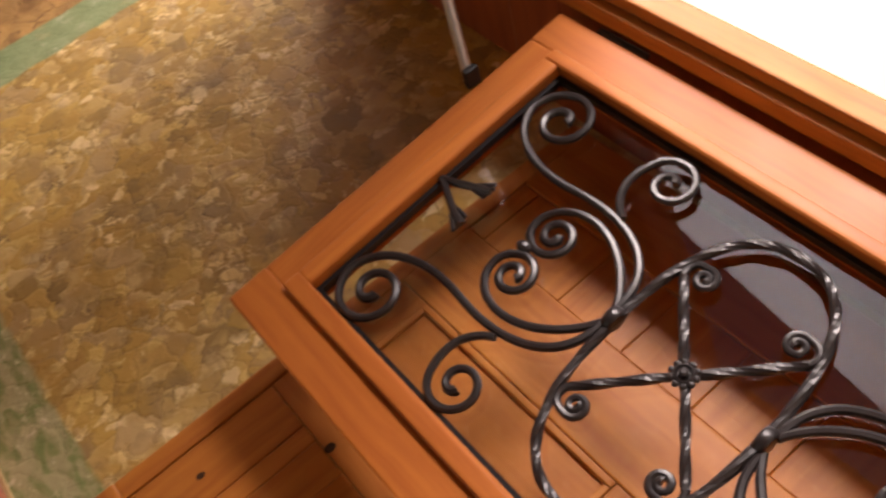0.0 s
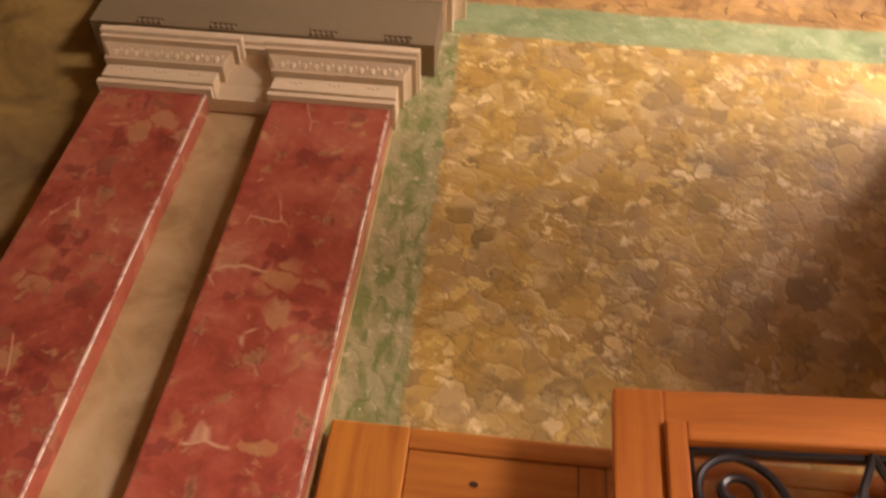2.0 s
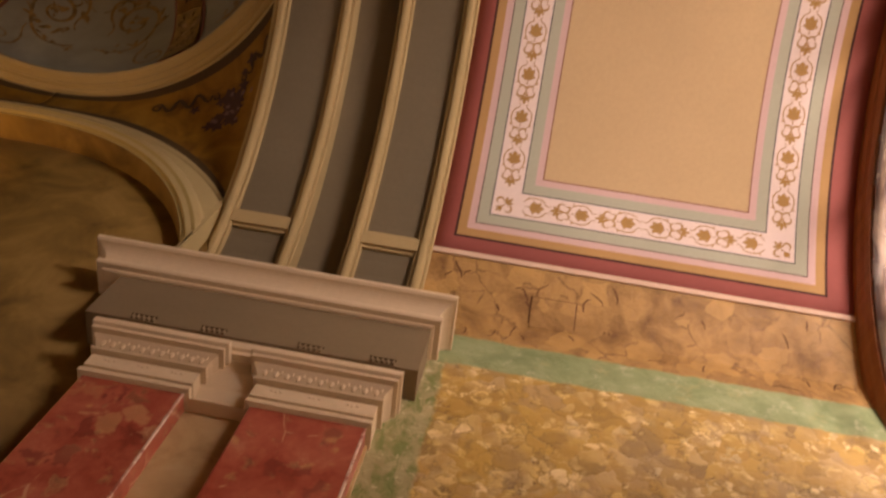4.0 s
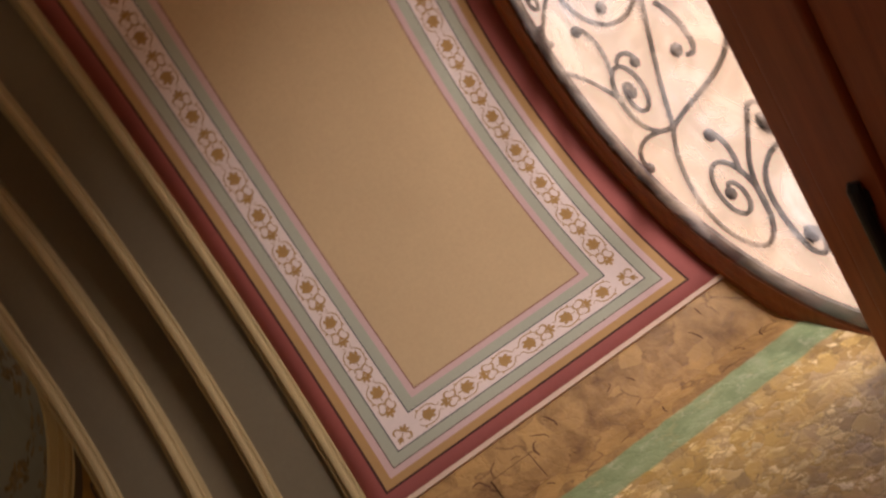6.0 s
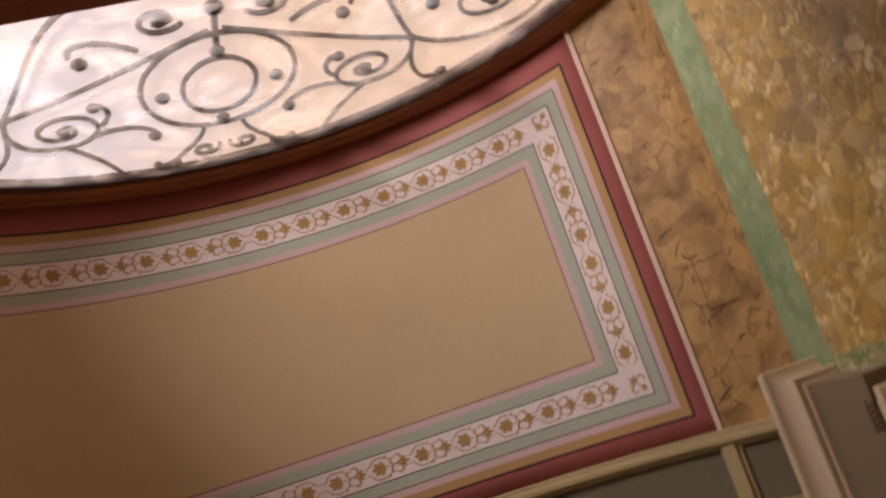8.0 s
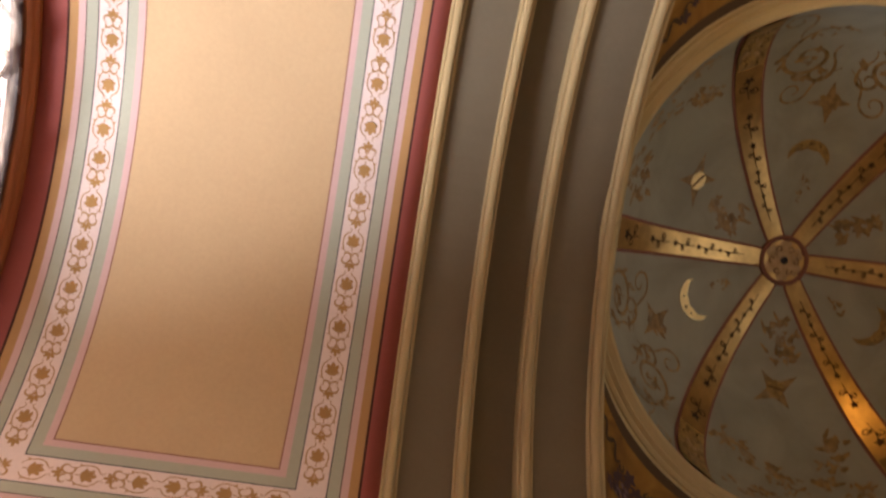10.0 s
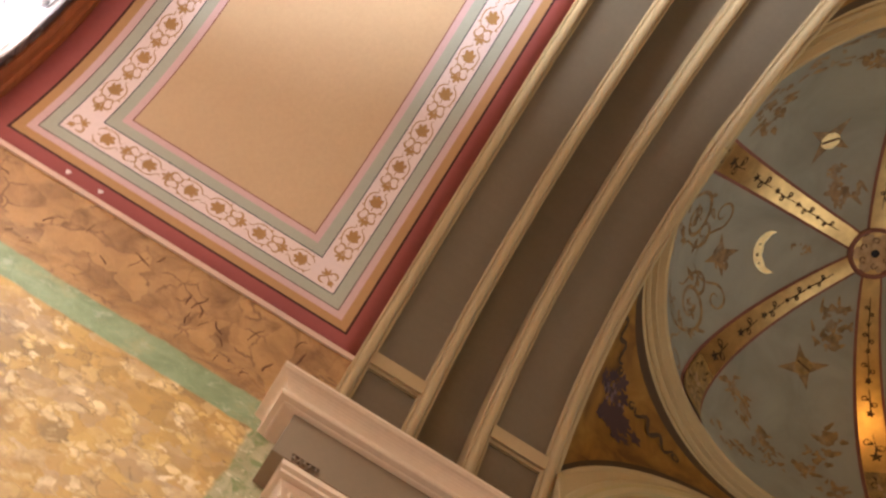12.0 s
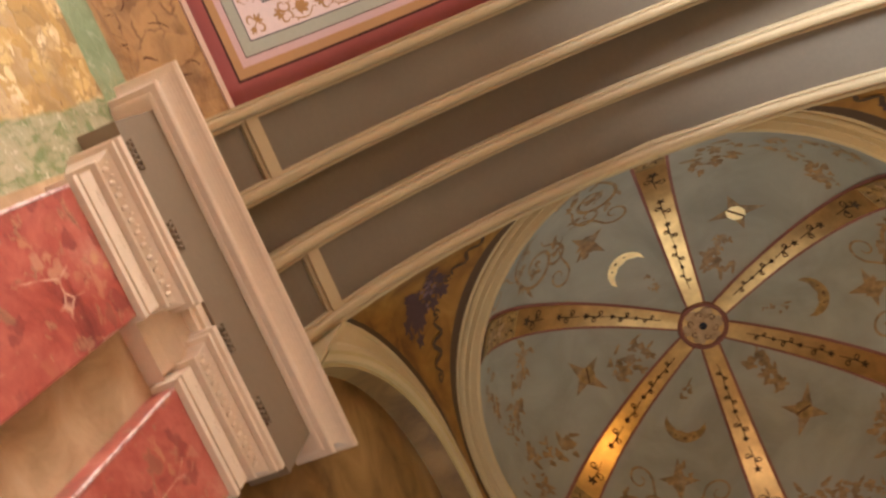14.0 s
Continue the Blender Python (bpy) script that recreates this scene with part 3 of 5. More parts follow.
def border_ornament():
    p = Painting(lambda u, v, off: vault_point(u, v, off), 0.0015)
    bw = 0.088
    a0 = RED_ARC + WHITE
    y0, y1 = RED_FRONT + WHITE, YW - RED_BACK - WHITE

    def run(lo, hi, n, put, ends=True):
        """n leaves between lo and hi with a sprig after each, the outermost only if ends."""
        half, mid = n // 2, (lo + hi) / 2
        pitch = (hi - lo) / (n - 1 - 0.36)
        for d in (-1, 1):
            for i in range(half):
                at = mid + d * pitch * (0.32 + i)
                border_leaf(p, lambda q: put(at - d * q[0], q[1]))
                if ends or i < half - 1:
                    border_sprig(p, lambda q: put(at + d * (pitch / 2 + q[0]), q[1]))

    for y, flip in ((y0 + bw / 2, 1), (y1 - bw / 2, -1)):
        run(0.372, ARC - 0.372, 14, lambda s, t: (s, y + flip * t))
    for a, flip in ((a0 + bw / 2, 1), (ARC - a0 - bw / 2, -1)):
        run(0.296, 0.976, 6, lambda s, t: (a + flip * t, s), False)
    for a, fa in ((a0 + bw / 2, 1), (ARC - a0 - bw / 2, -1)):
        for y, fy in ((y0 + bw / 2, 1), (y1 - bw / 2, -1)):
            corner_motif(p, lambda q: (a + fa * q[0], y + fy * q[1]))
    ob = p.make("border_ornament", GILT_PAINT)
    return tagged(ob, "ochre leaf ornament painted along the ivory border", "painted ornament", kind="stuff")


border_ornament()


def wall_veins(s):
    """Dark brush strokes on the browner zone above the sage band."""
    p = Painting(lambda y, z, off: (s * (wall_x(z) - off), y, z), 0.0012)
    rnd = random.Random(11 + s)
    for i in range(34):
        y, z = 1.2 * rnd.random() ** 1.5 + 0.03, rnd.uniform(3.80, 4.05)
        n = rnd.randint(4, 7)
        step = rnd.uniform(0.008, 0.014)
        t = rnd.choice((1.5, 1.6, 1.7, 1.4, 0.4)) + rnd.uniform(-0.25, 0.25)
        pts = []
        for j in range(n):
            pts.append((y, min(4.085, max(3.80, z))))
            y += step * math.cos(t)
            z += step * math.sin(t)
            t += rnd.gauss(0, 0.35)
        p.line(pts, rnd.uniform(0.0014, 0.0034))
    ob = p.make("painted_veins", VEIN)
    return tagged(ob, "dark brush strokes veining the painted stone", "painted ornament", kind="stuff")


wall_veins(-1)
wall_veins(1)
for y in (0.985, 0.877):
    a = ARC - 0.038
    pm = Painting(lambda u, v, off: vault_point(u, v, off), 0.0015)
    pm.shape(lobed((a, y), 0.009, 3, 0.15))
    tagged(pm.make("paint_loss", IVORY), "small pale chip in the crimson band", "paint chip", kind="stuff")

# covers of old junction boxes, painted over with the wall
def box_cover(a, y0, y1, half, sunk):
    """a: angle on the vault's curve at its middle; half: half its height in radians."""
    d = empty("box_cover", "square box cover painted over like the wall" if not sunk else "sunk box niche painted over like the wall", "box cover")
    a0, a1 = math.pi - a - half, math.pi - a + half
    if sunk:
        part("rim", join(arc_sweep([(R - 0.004, y0), (R - 0.004, y0 + 0.006), (R + 0.01, y0 + 0.006), (R + 0.01, y0)], a0, a1, 3), arc_sweep([(R - 0.004, y0 + 0.006), (R - 0.004, y1), (R + 0.01, y1), (R + 0.01, y0 + 0.006)], a1 - 0.005, a1, 1)), VEIN, d)
    else:
        part("gap", arc_sweep([(R - 0.0015, y0 - 0.004), (R - 0.0015, y1 + 0.004), (R + 0.01, y1 + 0.004), (R + 0.01, y0 - 0.004)], a0 - 0.004, a1 + 0.004, 3), VEIN, d, "dark joint round the cover")
    part("plate", arc_sweep([(R - 0.005, y0 + 0.002), (R - 0.004, y0), (R + 0.01, y0), (R + 0.01, y1), (R - 0.004, y1), (R - 0.005, y1 - 0.002)] if not sunk else [(R - 0.001, y0 + 0.008), (R + 0.01, y0 + 0.008), (R + 0.01, y1), (R - 0.001, y1)], a0, a1 - (0.006 if sunk else 0), 3), WALL, d)
    return d


box_cover(0.395, 0.328, 0.460, 0.045, False)
box_cover(0.262, 0.350, 0.412, 0.026, True)


# thin pale fillet where the panel begins
for s, nm in ((-1, "fillet_west"), (1, "fillet_east")):
    a0 = math.pi - PH - 0.007 if s < 0 else PH - 0.007
    part(nm, arc_sweep([(R - 0.008, 0.0), (R - 0.008, YW + 0.015), (R + 0.004, YW + 0.015), (R + 0.004, 0.0)], a0, a0 + 0.014, 2), LINE, None)
    tagged(bpy.data.objects[nm], "thin pale fillet along the foot of the vault", "moulding", kind="structure")

# ---- transverse arch: two panelled ribs with a sunk band between ----
A_END = math.asin((3.70 - ZC) / R)


def bead(y0, y1, r=R - 0.045, back=R + 0.07):
    """Profile of a raised moulding between y0 and y1, rounded with small quirks at both sides."""
    w = y1 - y0
    q = [(back, y0), (r + 0.020, y0), (r + 0.016, y0 + 0.06 * w), (r + 0.016, y0 + 0.17 * w), (r + 0.022, y0 + 0.19 * w), (r + 0.008, y0 + 0.24 * w), (r + 0.001, y0 + 0.36 * w), (r, y0 + 0.5 * w),
         (r + 0.001, y0 + 0.64 * w), (r + 0.008, y0 + 0.76 * w), (r + 0.022, y0 + 0.81 * w), (r + 0.016, y0 + 0.83 * w), (r + 0.016, y0 + 0.94 * w), (r + 0.020, y1), (back, y1)]
    return q


def arch_rib(name, y0, y1, label):
    """y0: front edge, y1: rear edge."""
    rib = empty(name, label, "arch rib", kind="structure")
    w = 0.050
    for ya, yb in ((y0 - w, y0), (y1, y1 + w)):
        part("moulding", arc_sweep(bead(ya, yb), A_END, math.pi - A_END, 72), CREAM, rib, "cream moulded edge", smooth=False)
    bar = 0.018
    ce, cw = radians(31.6), math.pi - radians(29.7)   # where the crossbars lie, east and west
    cuts = [A_END, ce - bar, ce + bar, cw - bar, cw + bar, math.pi - A_END]
    for a, b in ((cuts[0], cuts[1] + 0.01), (cuts[2] - 0.01, cuts[3] + 0.01), (cuts[4] - 0.01, cuts[5])):
        part("panel", arc_sweep([(R - 0.010, y1 + w - 0.006), (R - 0.010, y0 - w + 0.006), (R + 0.02, y0 - w + 0.006), (R + 0.02, y1 + w - 0.006)], a, b, max(3, int((b - a) * 24))), TAUPE, rib, "sunk taupe panel")
    for a in (ce, cw):
        pr = [(R + 0.01, y1 + w - 0.008), (R - 0.034, y1 + w - 0.008), (R - 0.034, y0 - w + 0.008), (R + 0.01, y0 - w + 0.008)]
        part("crossbar", join(arc_sweep(pr, a - bar, a + bar, 2), arc_sweep([(R + 0.01, y1 + w - 0.008), (R - 0.022, y1 + w - 0.008), (R - 0.022, y0 - w + 0.008), (R + 0.01, y0 - w + 0.008)], a - bar * 1.45, a + bar * 1.45, 2)), CREAM, rib, "cream crossbar")
    return rib


arch_rib("arch_rib", 0.0, -0.264, "panelled front rib of the transverse arch")
arch_rib("arch_rib", -0.410, -0.684, "panelled rear rib of the transverse arch")
part("arch_soffit", arc_sweep([(R + 0.045, -0.43), (R + 0.045, -0.245), (R + 0.12, -0.245), (R + 0.12, -0.43)], 0, math.pi, 48), TAUPE, None)
tagged(bpy.data.objects["arch_soffit"], "sunk taupe band between the two ribs", "arch", kind="structure")
part("arch_core", arc_sweep([(R + 0.08, -0.684), (R + 0.08, -0.004), (R + 0.16, -0.004), (R + 0.16, -0.684)], 0, math.pi, 40), PLASTER, None)
tagged(bpy.data.objects["arch_core"], "plastered masonry of the transverse arch", "arch", kind="structure")

# ---- pilasters, capitals, entablatures ----
SHAFT_D = 1.105


def pilaster(s, y0, y1, label):
    """y0: edge towards the door, y1: the other edge."""
    p = empty("pilaster", label, "pilaster", group="pilasters")
    part("shaft", box(s * SHAFT_D, s * (R + 0.02), y1, y0, 0.22, 3.236, 0.005), MARBLE, p)
    part("arris", box(s * (SHAFT_D - 0.0015), s * (SHAFT_D + 0.004), y0 - 0.005, y0 + 0.0015, 0.23, 3.222, 0.0012, 1), ARRIS, p, "pale edge, worn and lit")
    part("plinth", box(s * (SHAFT_D - 0.03), s * (R + 0.02), y1 - 0.03, y0 + 0.03, 0, 0.22, 0.012), STONE, p)
    d = SHAFT_D
    steps = [(0.0, 3.222), (0.012, 3.226), (0.012, 3.240), (0.002, 3.242), (0.002, 3.250), (0.010, 3.252), (0.010, 3.296), (0.004, 3.298), (0.004, 3.303), (0.020, 3.306), (0.022, 3.312), (0.014, 3.315), (0.014, 3.320),
             (0.024, 3.338), (0.034, 3.350), (0.030, 3.352), (0.030, 3.356), (0.044, 3.358), (0.044, 3.368), (0.038, 3.370), (0.050, 3.376), (0.050, 3.395), (0.02, 3.397)]
    prof = [(d - o, z, o) for o, z in steps]
    cap = part("capital", ledge(prof, s, y0, y1), STONE, p, "carved pale stone capital")
    # small rosettes on the neck, leaf darts above
    w = y0 - y1
    for i in range(3):
        y = y1 + w * (i + 0.5) / 3
        part("rosette", join(*[ball((s * (d - 0.008), y + 0.011 * k, 3.280 + 0.003 * (k % 2)), 0.0065, 8, (0.6, 1, 1)) for k in (-1, 0, 1)]), STONE, cap)
    n = 11
    for i in range(n):
        y = y1 - 0.012 + (w + 0.024) * (i + 0.5) / n
        part("dart", join(ball((s * (d - 0.021), y, 3.331), 0.0080, 8, (0.55, 0.75, 1.7)), ball((s * (d - 0.025), y + (w / n) * 0.5, 3.338), 0.0040, 6, (0.7, 0.7, 2.4))), STONE, cap)
    return p


for s in (-1, 1):
    dy = 0.0 if s < 0 else -0.018
    pilaster(s, -0.006 + dy, -0.280 + dy, "red marbled pilaster with carved stone capital near the door wall")
    pilaster(s, -0.436 + dy, -0.684 + dy, "red marbled pilaster with carved stone capital beside the crossing")


def entablature(s):
    e = empty("entablature", "pale moulded entablature with guttae over paired pilasters", "entablature", group="entablatures")
    y0, y1 = (0.072, -0.838) if s < 0 else (0.088, -0.842)
    part("bed", ledge([(1.125, 3.394, 0), (1.093, 3.394, 0), (1.093, 3.408, 0), (1.085, 3.412, 0.008), (1.085, 3.440, 0.008)], s, 0.004, -0.704), STONE, e)
    part("frieze", ledge([(1.125, 3.440, -0.03), (1.077, 3.440, 0.0), (1.077, 3.638, 0.0), (1.125, 3.638, -0.03)], s, y0 if s < 0 else 0.058, y1 + 0.048), FRIEZE, e, "plain taupe frieze")
    cove = [(1.054 - 0.038 * (1 - math.cos(t)), 3.668 + 0.038 * math.sin(t), 0.020 + 0.038 * (1 - math.cos(t))) for t in np.linspace(0.0, math.pi / 2, 8)]
    lower = [(1.125, 3.634, -0.03), (1.072, 3.634, 0.005), (1.066, 3.636, 0.011), (1.064, 3.640, 0.013), (1.049, 3.641, 0.028), (1.046, 3.645, 0.031), (1.045, 3.652, 0.032), (1.046, 3.659, 0.031), (1.053, 3.661, 0.024), (1.053, 3.665, 0.024)]
    upper = [(1.014, 3.708, 0.058), (1.010, 3.711, 0.060), (1.010, 3.724, 0.060), (1.06, 3.732, 0.02)]
    part("cornice", ledge(lower + cove + upper, s, y0 - 0.005, y1 + 0.005), STONE, e, "moulded pale cornice")
    for yc in (-0.02, -0.205, -0.455, -0.64):
        reg = part("regula", box(s * 1.070, s * 1.080, yc - 0.034, yc + 0.034, 3.460, 3.465, 0.001, 1), FRIEZE, e)
        for k in range(5):
            bm = bmesh.new()
            bmesh.ops.create_cone(bm, cap_ends=True, segments=8, radius1=0.0042, radius2=0.0030, depth=0.016, matrix=Matrix.Translation((s * 1.0735, yc + 0.0135 * (k - 2), 3.451)))
            part("gutta", bm, FRIEZE, reg)
    return e


for s in (-1, 1):
    entablature(s)
    # beige recess between the shafts, with its own little cap
    nm = "recess_west" if s < 0 else "recess_east"
    ob = part(nm, box(s * 1.155, s * 1.37, -0.69, 0.0, 0, 3.40, 0), BEIGE, None)
    tagged(ob, "beige marbled strip of wall between pilasters", "wall", kind="structure")
    ob = part("recess_cap", ledge([(1.117, 3.225, 0), (1.141, 3.232, 0), (1.141, 3.262, 0), (1.133, 3.30, 0), (1.117, 3.35, 0), (1.113, 3.40, 0)], s, -0.284, -0.436), STONE, None)
    tagged(ob, "pale moulding capping the strip between pilasters", "moulding", kind="structure")

# ---- crossing: side arches, pendentives, ring, dome ----
HX, HY = 1.050, 0.925   # corners of the crossing, from its centre
XS = 1.000              # the side arches bulge in to this at their crowns
AR = 1.228              # radius of the front arch under the dome
AS, ZS = 1.045, 3.530   # radius of its side arches and height of their centre
RO = 1.015              # outer edge of the dome's ring


def foot(th):
    """Foot of the pendentives in direction th (0: towards the door, 90 degrees: east)."""
    sx, cy = math.sin(th), math.cos(th)
    k = min(HX / max(abs(sx), 1e-6), HY / max(abs(cy), 1e-6))
    x, y = k * sx, k * cy
    if abs(abs(y) - HY) < 1e-4:
        z = ZC + math.sqrt(max(AR * AR - x * x, 0))
    else:
        t = (abs(y) / HY) ** 4
        z = ZS + math.sqrt(max(AS * AS - y * y, 0)) - (ZS - ZC + math.sqrt(AS * AS - HY * HY) - math.sqrt(AR * AR - HX * HX)) * t
        x = math.copysign(XS + (HX - XS) * t, x)
    return Vector((x, CY + y, z))


def rim(th):
    """Where the pendentives meet the ring."""
    return Vector((CX + RO * math.sin(th), CY + RO * math.cos(th), ZR - 0.012))


def pendentive(q):
    corner = math.atan2(HX, HY)
    mids = [0, corner, math.pi / 2, math.pi - corner, math.pi, math.pi + corner, 1.5 * math.pi, 2 * math.pi - corner, 2 * math.pi]
    a, c, b = mids[2 * q], mids[2 * q + 1], mids[2 * q + 2]
    ths = list(np.linspace(a, c, 22)) + list(np.linspace(c, b, 22))[1:]
    verts, idx, faces, narrow = [], [], [], []
    d = [0, 0.030, 0.034, 0.066]
    cls = [0, 1, 1]
    rows = len(d) * 2 + 5
    for th in ths:
        p0 = foot(th)
        p1 = rim(th)
        L = (p1 - p0).length
        out = Vector((math.sin(th), math.cos(th), 0.6)).normalized()
        f = min(1.0, (L * 0.5) / 0.13)
        st = [x * f for x in d]
        su = [x * f for x in (0, 0.020, 0.024, 0.060)]
        ss = st + list(np.linspace(st[-1], L - su[-1], 7))[1:-1] + [L - x for x in reversed(su)]
        narrow.append(L < 0.14)
        for x in ss:
            t = x / max(L, 1e-6)
            verts.append(p0.lerp(p1, t) + out * (4 * t * (1 - t)) * 0.10 * L)
    n = rows
    for i in range(len(ths) - 1):
        for j in range(n - 1):
            faces.append((i * n + j, (i + 1) * n + j, (i + 1) * n + j + 1, i * n + j + 1))
            k = min(j, n - 2 - j)
            idx.append(0 if narrow[i] else ((0, 2, 2)[k] if k < 3 else 1))
    ob = obj("pendentive", verts, faces, [CREAM_DIM, PEND, DEEP], idx, smooth=True)
    thick(ob, 0.03, -1.0)
    tagged(ob, "pendentive with an umber panel in a cream border", "pendentive", group="pendentives", kind="structure")
    # flower spray in the middle of the panel
    cth = c

    def place(u, w, off):
        """u: direction from the middle, w: metres down from the ring."""
        th = cth + u
        p0 = foot(th)
        p1 = rim(th)
        L = (p1 - p0).length
        t = 1 - min(max(w / L, 0), 1)
        out = Vector((math.sin(th), math.cos(th), 0.6)).normalized()
        return p0.lerp(p1, t) + out * ((4 * t * (1 - t)) * 0.10 * L - 0.004 - off)

    rnd = random.Random(q)
    side = 1 if q in (0, 2) else -1
    p = Painting(place, 0.0)
    for k in range(36):
        d = rnd.gauss(0, 0.55)
        p.shape(lobed((side * (0.02 + 0.075 * d) + rnd.gauss(0, 0.022), 0.26 + 0.05 * d + rnd.gauss(0, 0.035)), rnd.uniform(0.016, 0.032), 5, 0.25, rnd.random() * 6))
    p.make("flower_spray", PLUM, ob, "plum-coloured painted flower spray")
    p = Painting(place, 0.002)
    for k in range(12):
        p.shape(lobed((rnd.gauss(0, 0.035), 0.25 + rnd.gauss(0, 0.03)), rnd.uniform(0.006, 0.013), 5, 0.3, rnd.random() * 6))
    p.make("petals", MAUVE, ob, "pale mauve petals")
    p = Painting(place, 0.001)
    for sg in (-1, 1):
        pts = [(sg * (0.075 + 0.010 * i), 0.150 + 0.024 * math.sin(0.85 * i) - 0.0006 * i) for i in range(22)]
        p.line(pts, 0.0085)
        p.line(spiral((pts[-1][0], pts[-1][1] + 0.018), 0.021, -90, sg * 1.1, 0.3, 14), 0.0055)
        p.line(spiral((pts[0][0] - sg * 0.012, pts[0][1] + 0.016), 0.016, -90, -sg * 1.0, 0.3, 12), 0.0050)
    p.make("ribbon", DEEP, ob, "dark painted ribbon")
    return ob


for q in range(4):
    pendentive(q)


def ring_lathe(prof, n=72):
    """A profile of (radius, z) turned round the dome's axis."""
    bm = bmesh.new()
    cols = [[bm.verts.new((CX + r * math.sin(2 * math.pi * i / n), CY + r * math.cos(2 * math.pi * i / n), z)) for r, z in prof] for i in range(n)]
    for i in range(n):
        a, b = cols[i], cols[(i + 1) % n]
        for j in range(len(prof) - 1):
            bm.faces.new((a[j], a[j + 1], b[j + 1], b[j]))
    bmesh.ops.recalc_face_normals(bm, faces=bm.faces)
    return bm


ob = part("dome_ring", ring_lathe([(RO + 0.01, ZR + 0.0), (RO + 0.010, ZR - 0.014), (RO - 0.002, ZR - 0.020), (RO - 0.014, ZR - 0.018), (RO - 0.018, ZR - 0.010), (RO - 0.036, ZR - 0.014), (RO - 0.040, ZR - 0.006), (DR + 0.004, ZR - 0.006), (DR - 0.006, ZR + 0.002), (DR - 0.006, ZR + 0.012), (DR + 0.03, ZR + 0.014)], 120), CREAM_DIM, None)
tagged(ob, "cream moulded ring at the foot of the dome", "moulding", kind="structure")


def dome_point(th, el, off=0.0):
    """th: direction, el: 0 at the foot, pi / 2 at the crown."""
    k = 1 - off / DR
    return (CX + DR * k * math.cos(el) * math.sin(th), CY + DR * k * math.cos(el) * math.cos(th), ZR + DH * k * math.sin(el))


verts, faces = grid(list(np.linspace(0, 2 * math.pi, 73)), list(np.linspace(0, math.pi / 2 - 0.01, 25)), dome_point)
dome = obj("ceiling_dome", verts, faces, DOME, smooth=True)
thick(dome, 0.06, 1.0)
tagged(dome, "grey-blue painted dome with gilded ribs and ornaments", "dome", kind="structure")

for k in range(6):
    th0 = k * math.pi / 3

    def strip(w_foot, w_top, off, name, mat, e0=0.0, e1=math.pi / 2 - 0.075, parent=dome, label=""):
        els = list(np.linspace(e0, e1, 22))
        vs = []
        for e in els:
            t = e / (math.pi / 2)
            w = w_foot + (w_top - w_foot) * t
            a = math.atan2(w, DR * math.cos(e))
            vs += [dome_point(th0 - a, e, off), dome_point(th0, e, off + 0.003), dome_point(th0 + a, e, off)]
        fs = []
        for i in range(len(els) - 1):
            fs += [(3 * i, 3 * i + 1, 3 * i + 4, 3 * i + 3), (3 * i + 1, 3 * i + 2, 3 * i + 5, 3 * i + 4)]
        return obj(name, vs, fs, mat, smooth=True, parent=parent, label=label)

    strip(0.090, 0.044, 0.004, "rib_edge", RUST, label="rust-coloured edge of a gilded rib")
    g = strip(0.075, 0.033, 0.009, "gilded_rib", GOLD, label="gilded rib with painted foliage")

    def on_rib(u, v, off, th0=th0):
        e = v / DV
        return dome_point(th0 + math.atan2(u * 0.9, DR * math.cos(e)), e, 0.0145)

    p = Painting(on_rib)
    for i, v in enumerate((0.62, 0.86, 1.03, 1.18, 1.31)):
        sc = (1.6, 1.15, 1.0, 0.85, 0.7)[i]
        p.shape(lobed((0, v), 0.019 * sc, 5, 0.28, 0.3 + i))
        p.line([(0, v + 0.01), (0.004 * sc, v + 0.06), (0, v + 0.13)], 0.0030)
        for s, h in ((1, 0.045), (-1, 0.078)):
            p.line(scroll((0, v + h - 0.012), (s * 0.6, 0.8), (s * 0.019 * sc, v + h), 0.013 * sc, 150 if s > 0 else 30, -s * 1.1, 0.5, 0.3), 0.0030)
            p.shape(leaf((0, v + h), 0.022 * sc, 0.005 * sc, math.pi / 2 - s * 1.9))
    for v in (0.16, 0.30, 0.44):
        for s in (-1, 1):
            p.line(spiral((s * 0.028, v), 0.026, 90 * s, s * 1.0, 0.25, 14), 0.004)
            p.shape(leaf((0, v), 0.07, 0.012, math.pi / 2 + s * 0.5))
    p.make("rib_foliage", DEEP, g)
    strip(0.073, 0.029, 0.0120, "rib_foot", DULL_GILT, 0.0, 0.50, g, "darker painted foot of a gilded rib")
    p = Painting(lambda u, v, off, th0=th0: dome_point(th0 + math.atan2(u * 0.9, DR * math.cos(v / DV)), v / DV, 0.0175))
    rr = random.Random(k + 40)
    for i in range(14):
        p.shape(leaf((rr.gauss(0, 0.018), rr.uniform(0.10, 0.42)), rr.uniform(0.03, 0.06), 0.009, rr.uniform(0.6, 2.5)))
    p.make("foot_foliage", HUB_PAINT, g)

part("foot_line", ring_lathe([(DR * math.cos(e) - 0.003, ZR + DH * math.sin(e)) for e in (0.012, 0.022, 0.032)], 96), RUST, dome, "rust-coloured line round the foot of the dome")

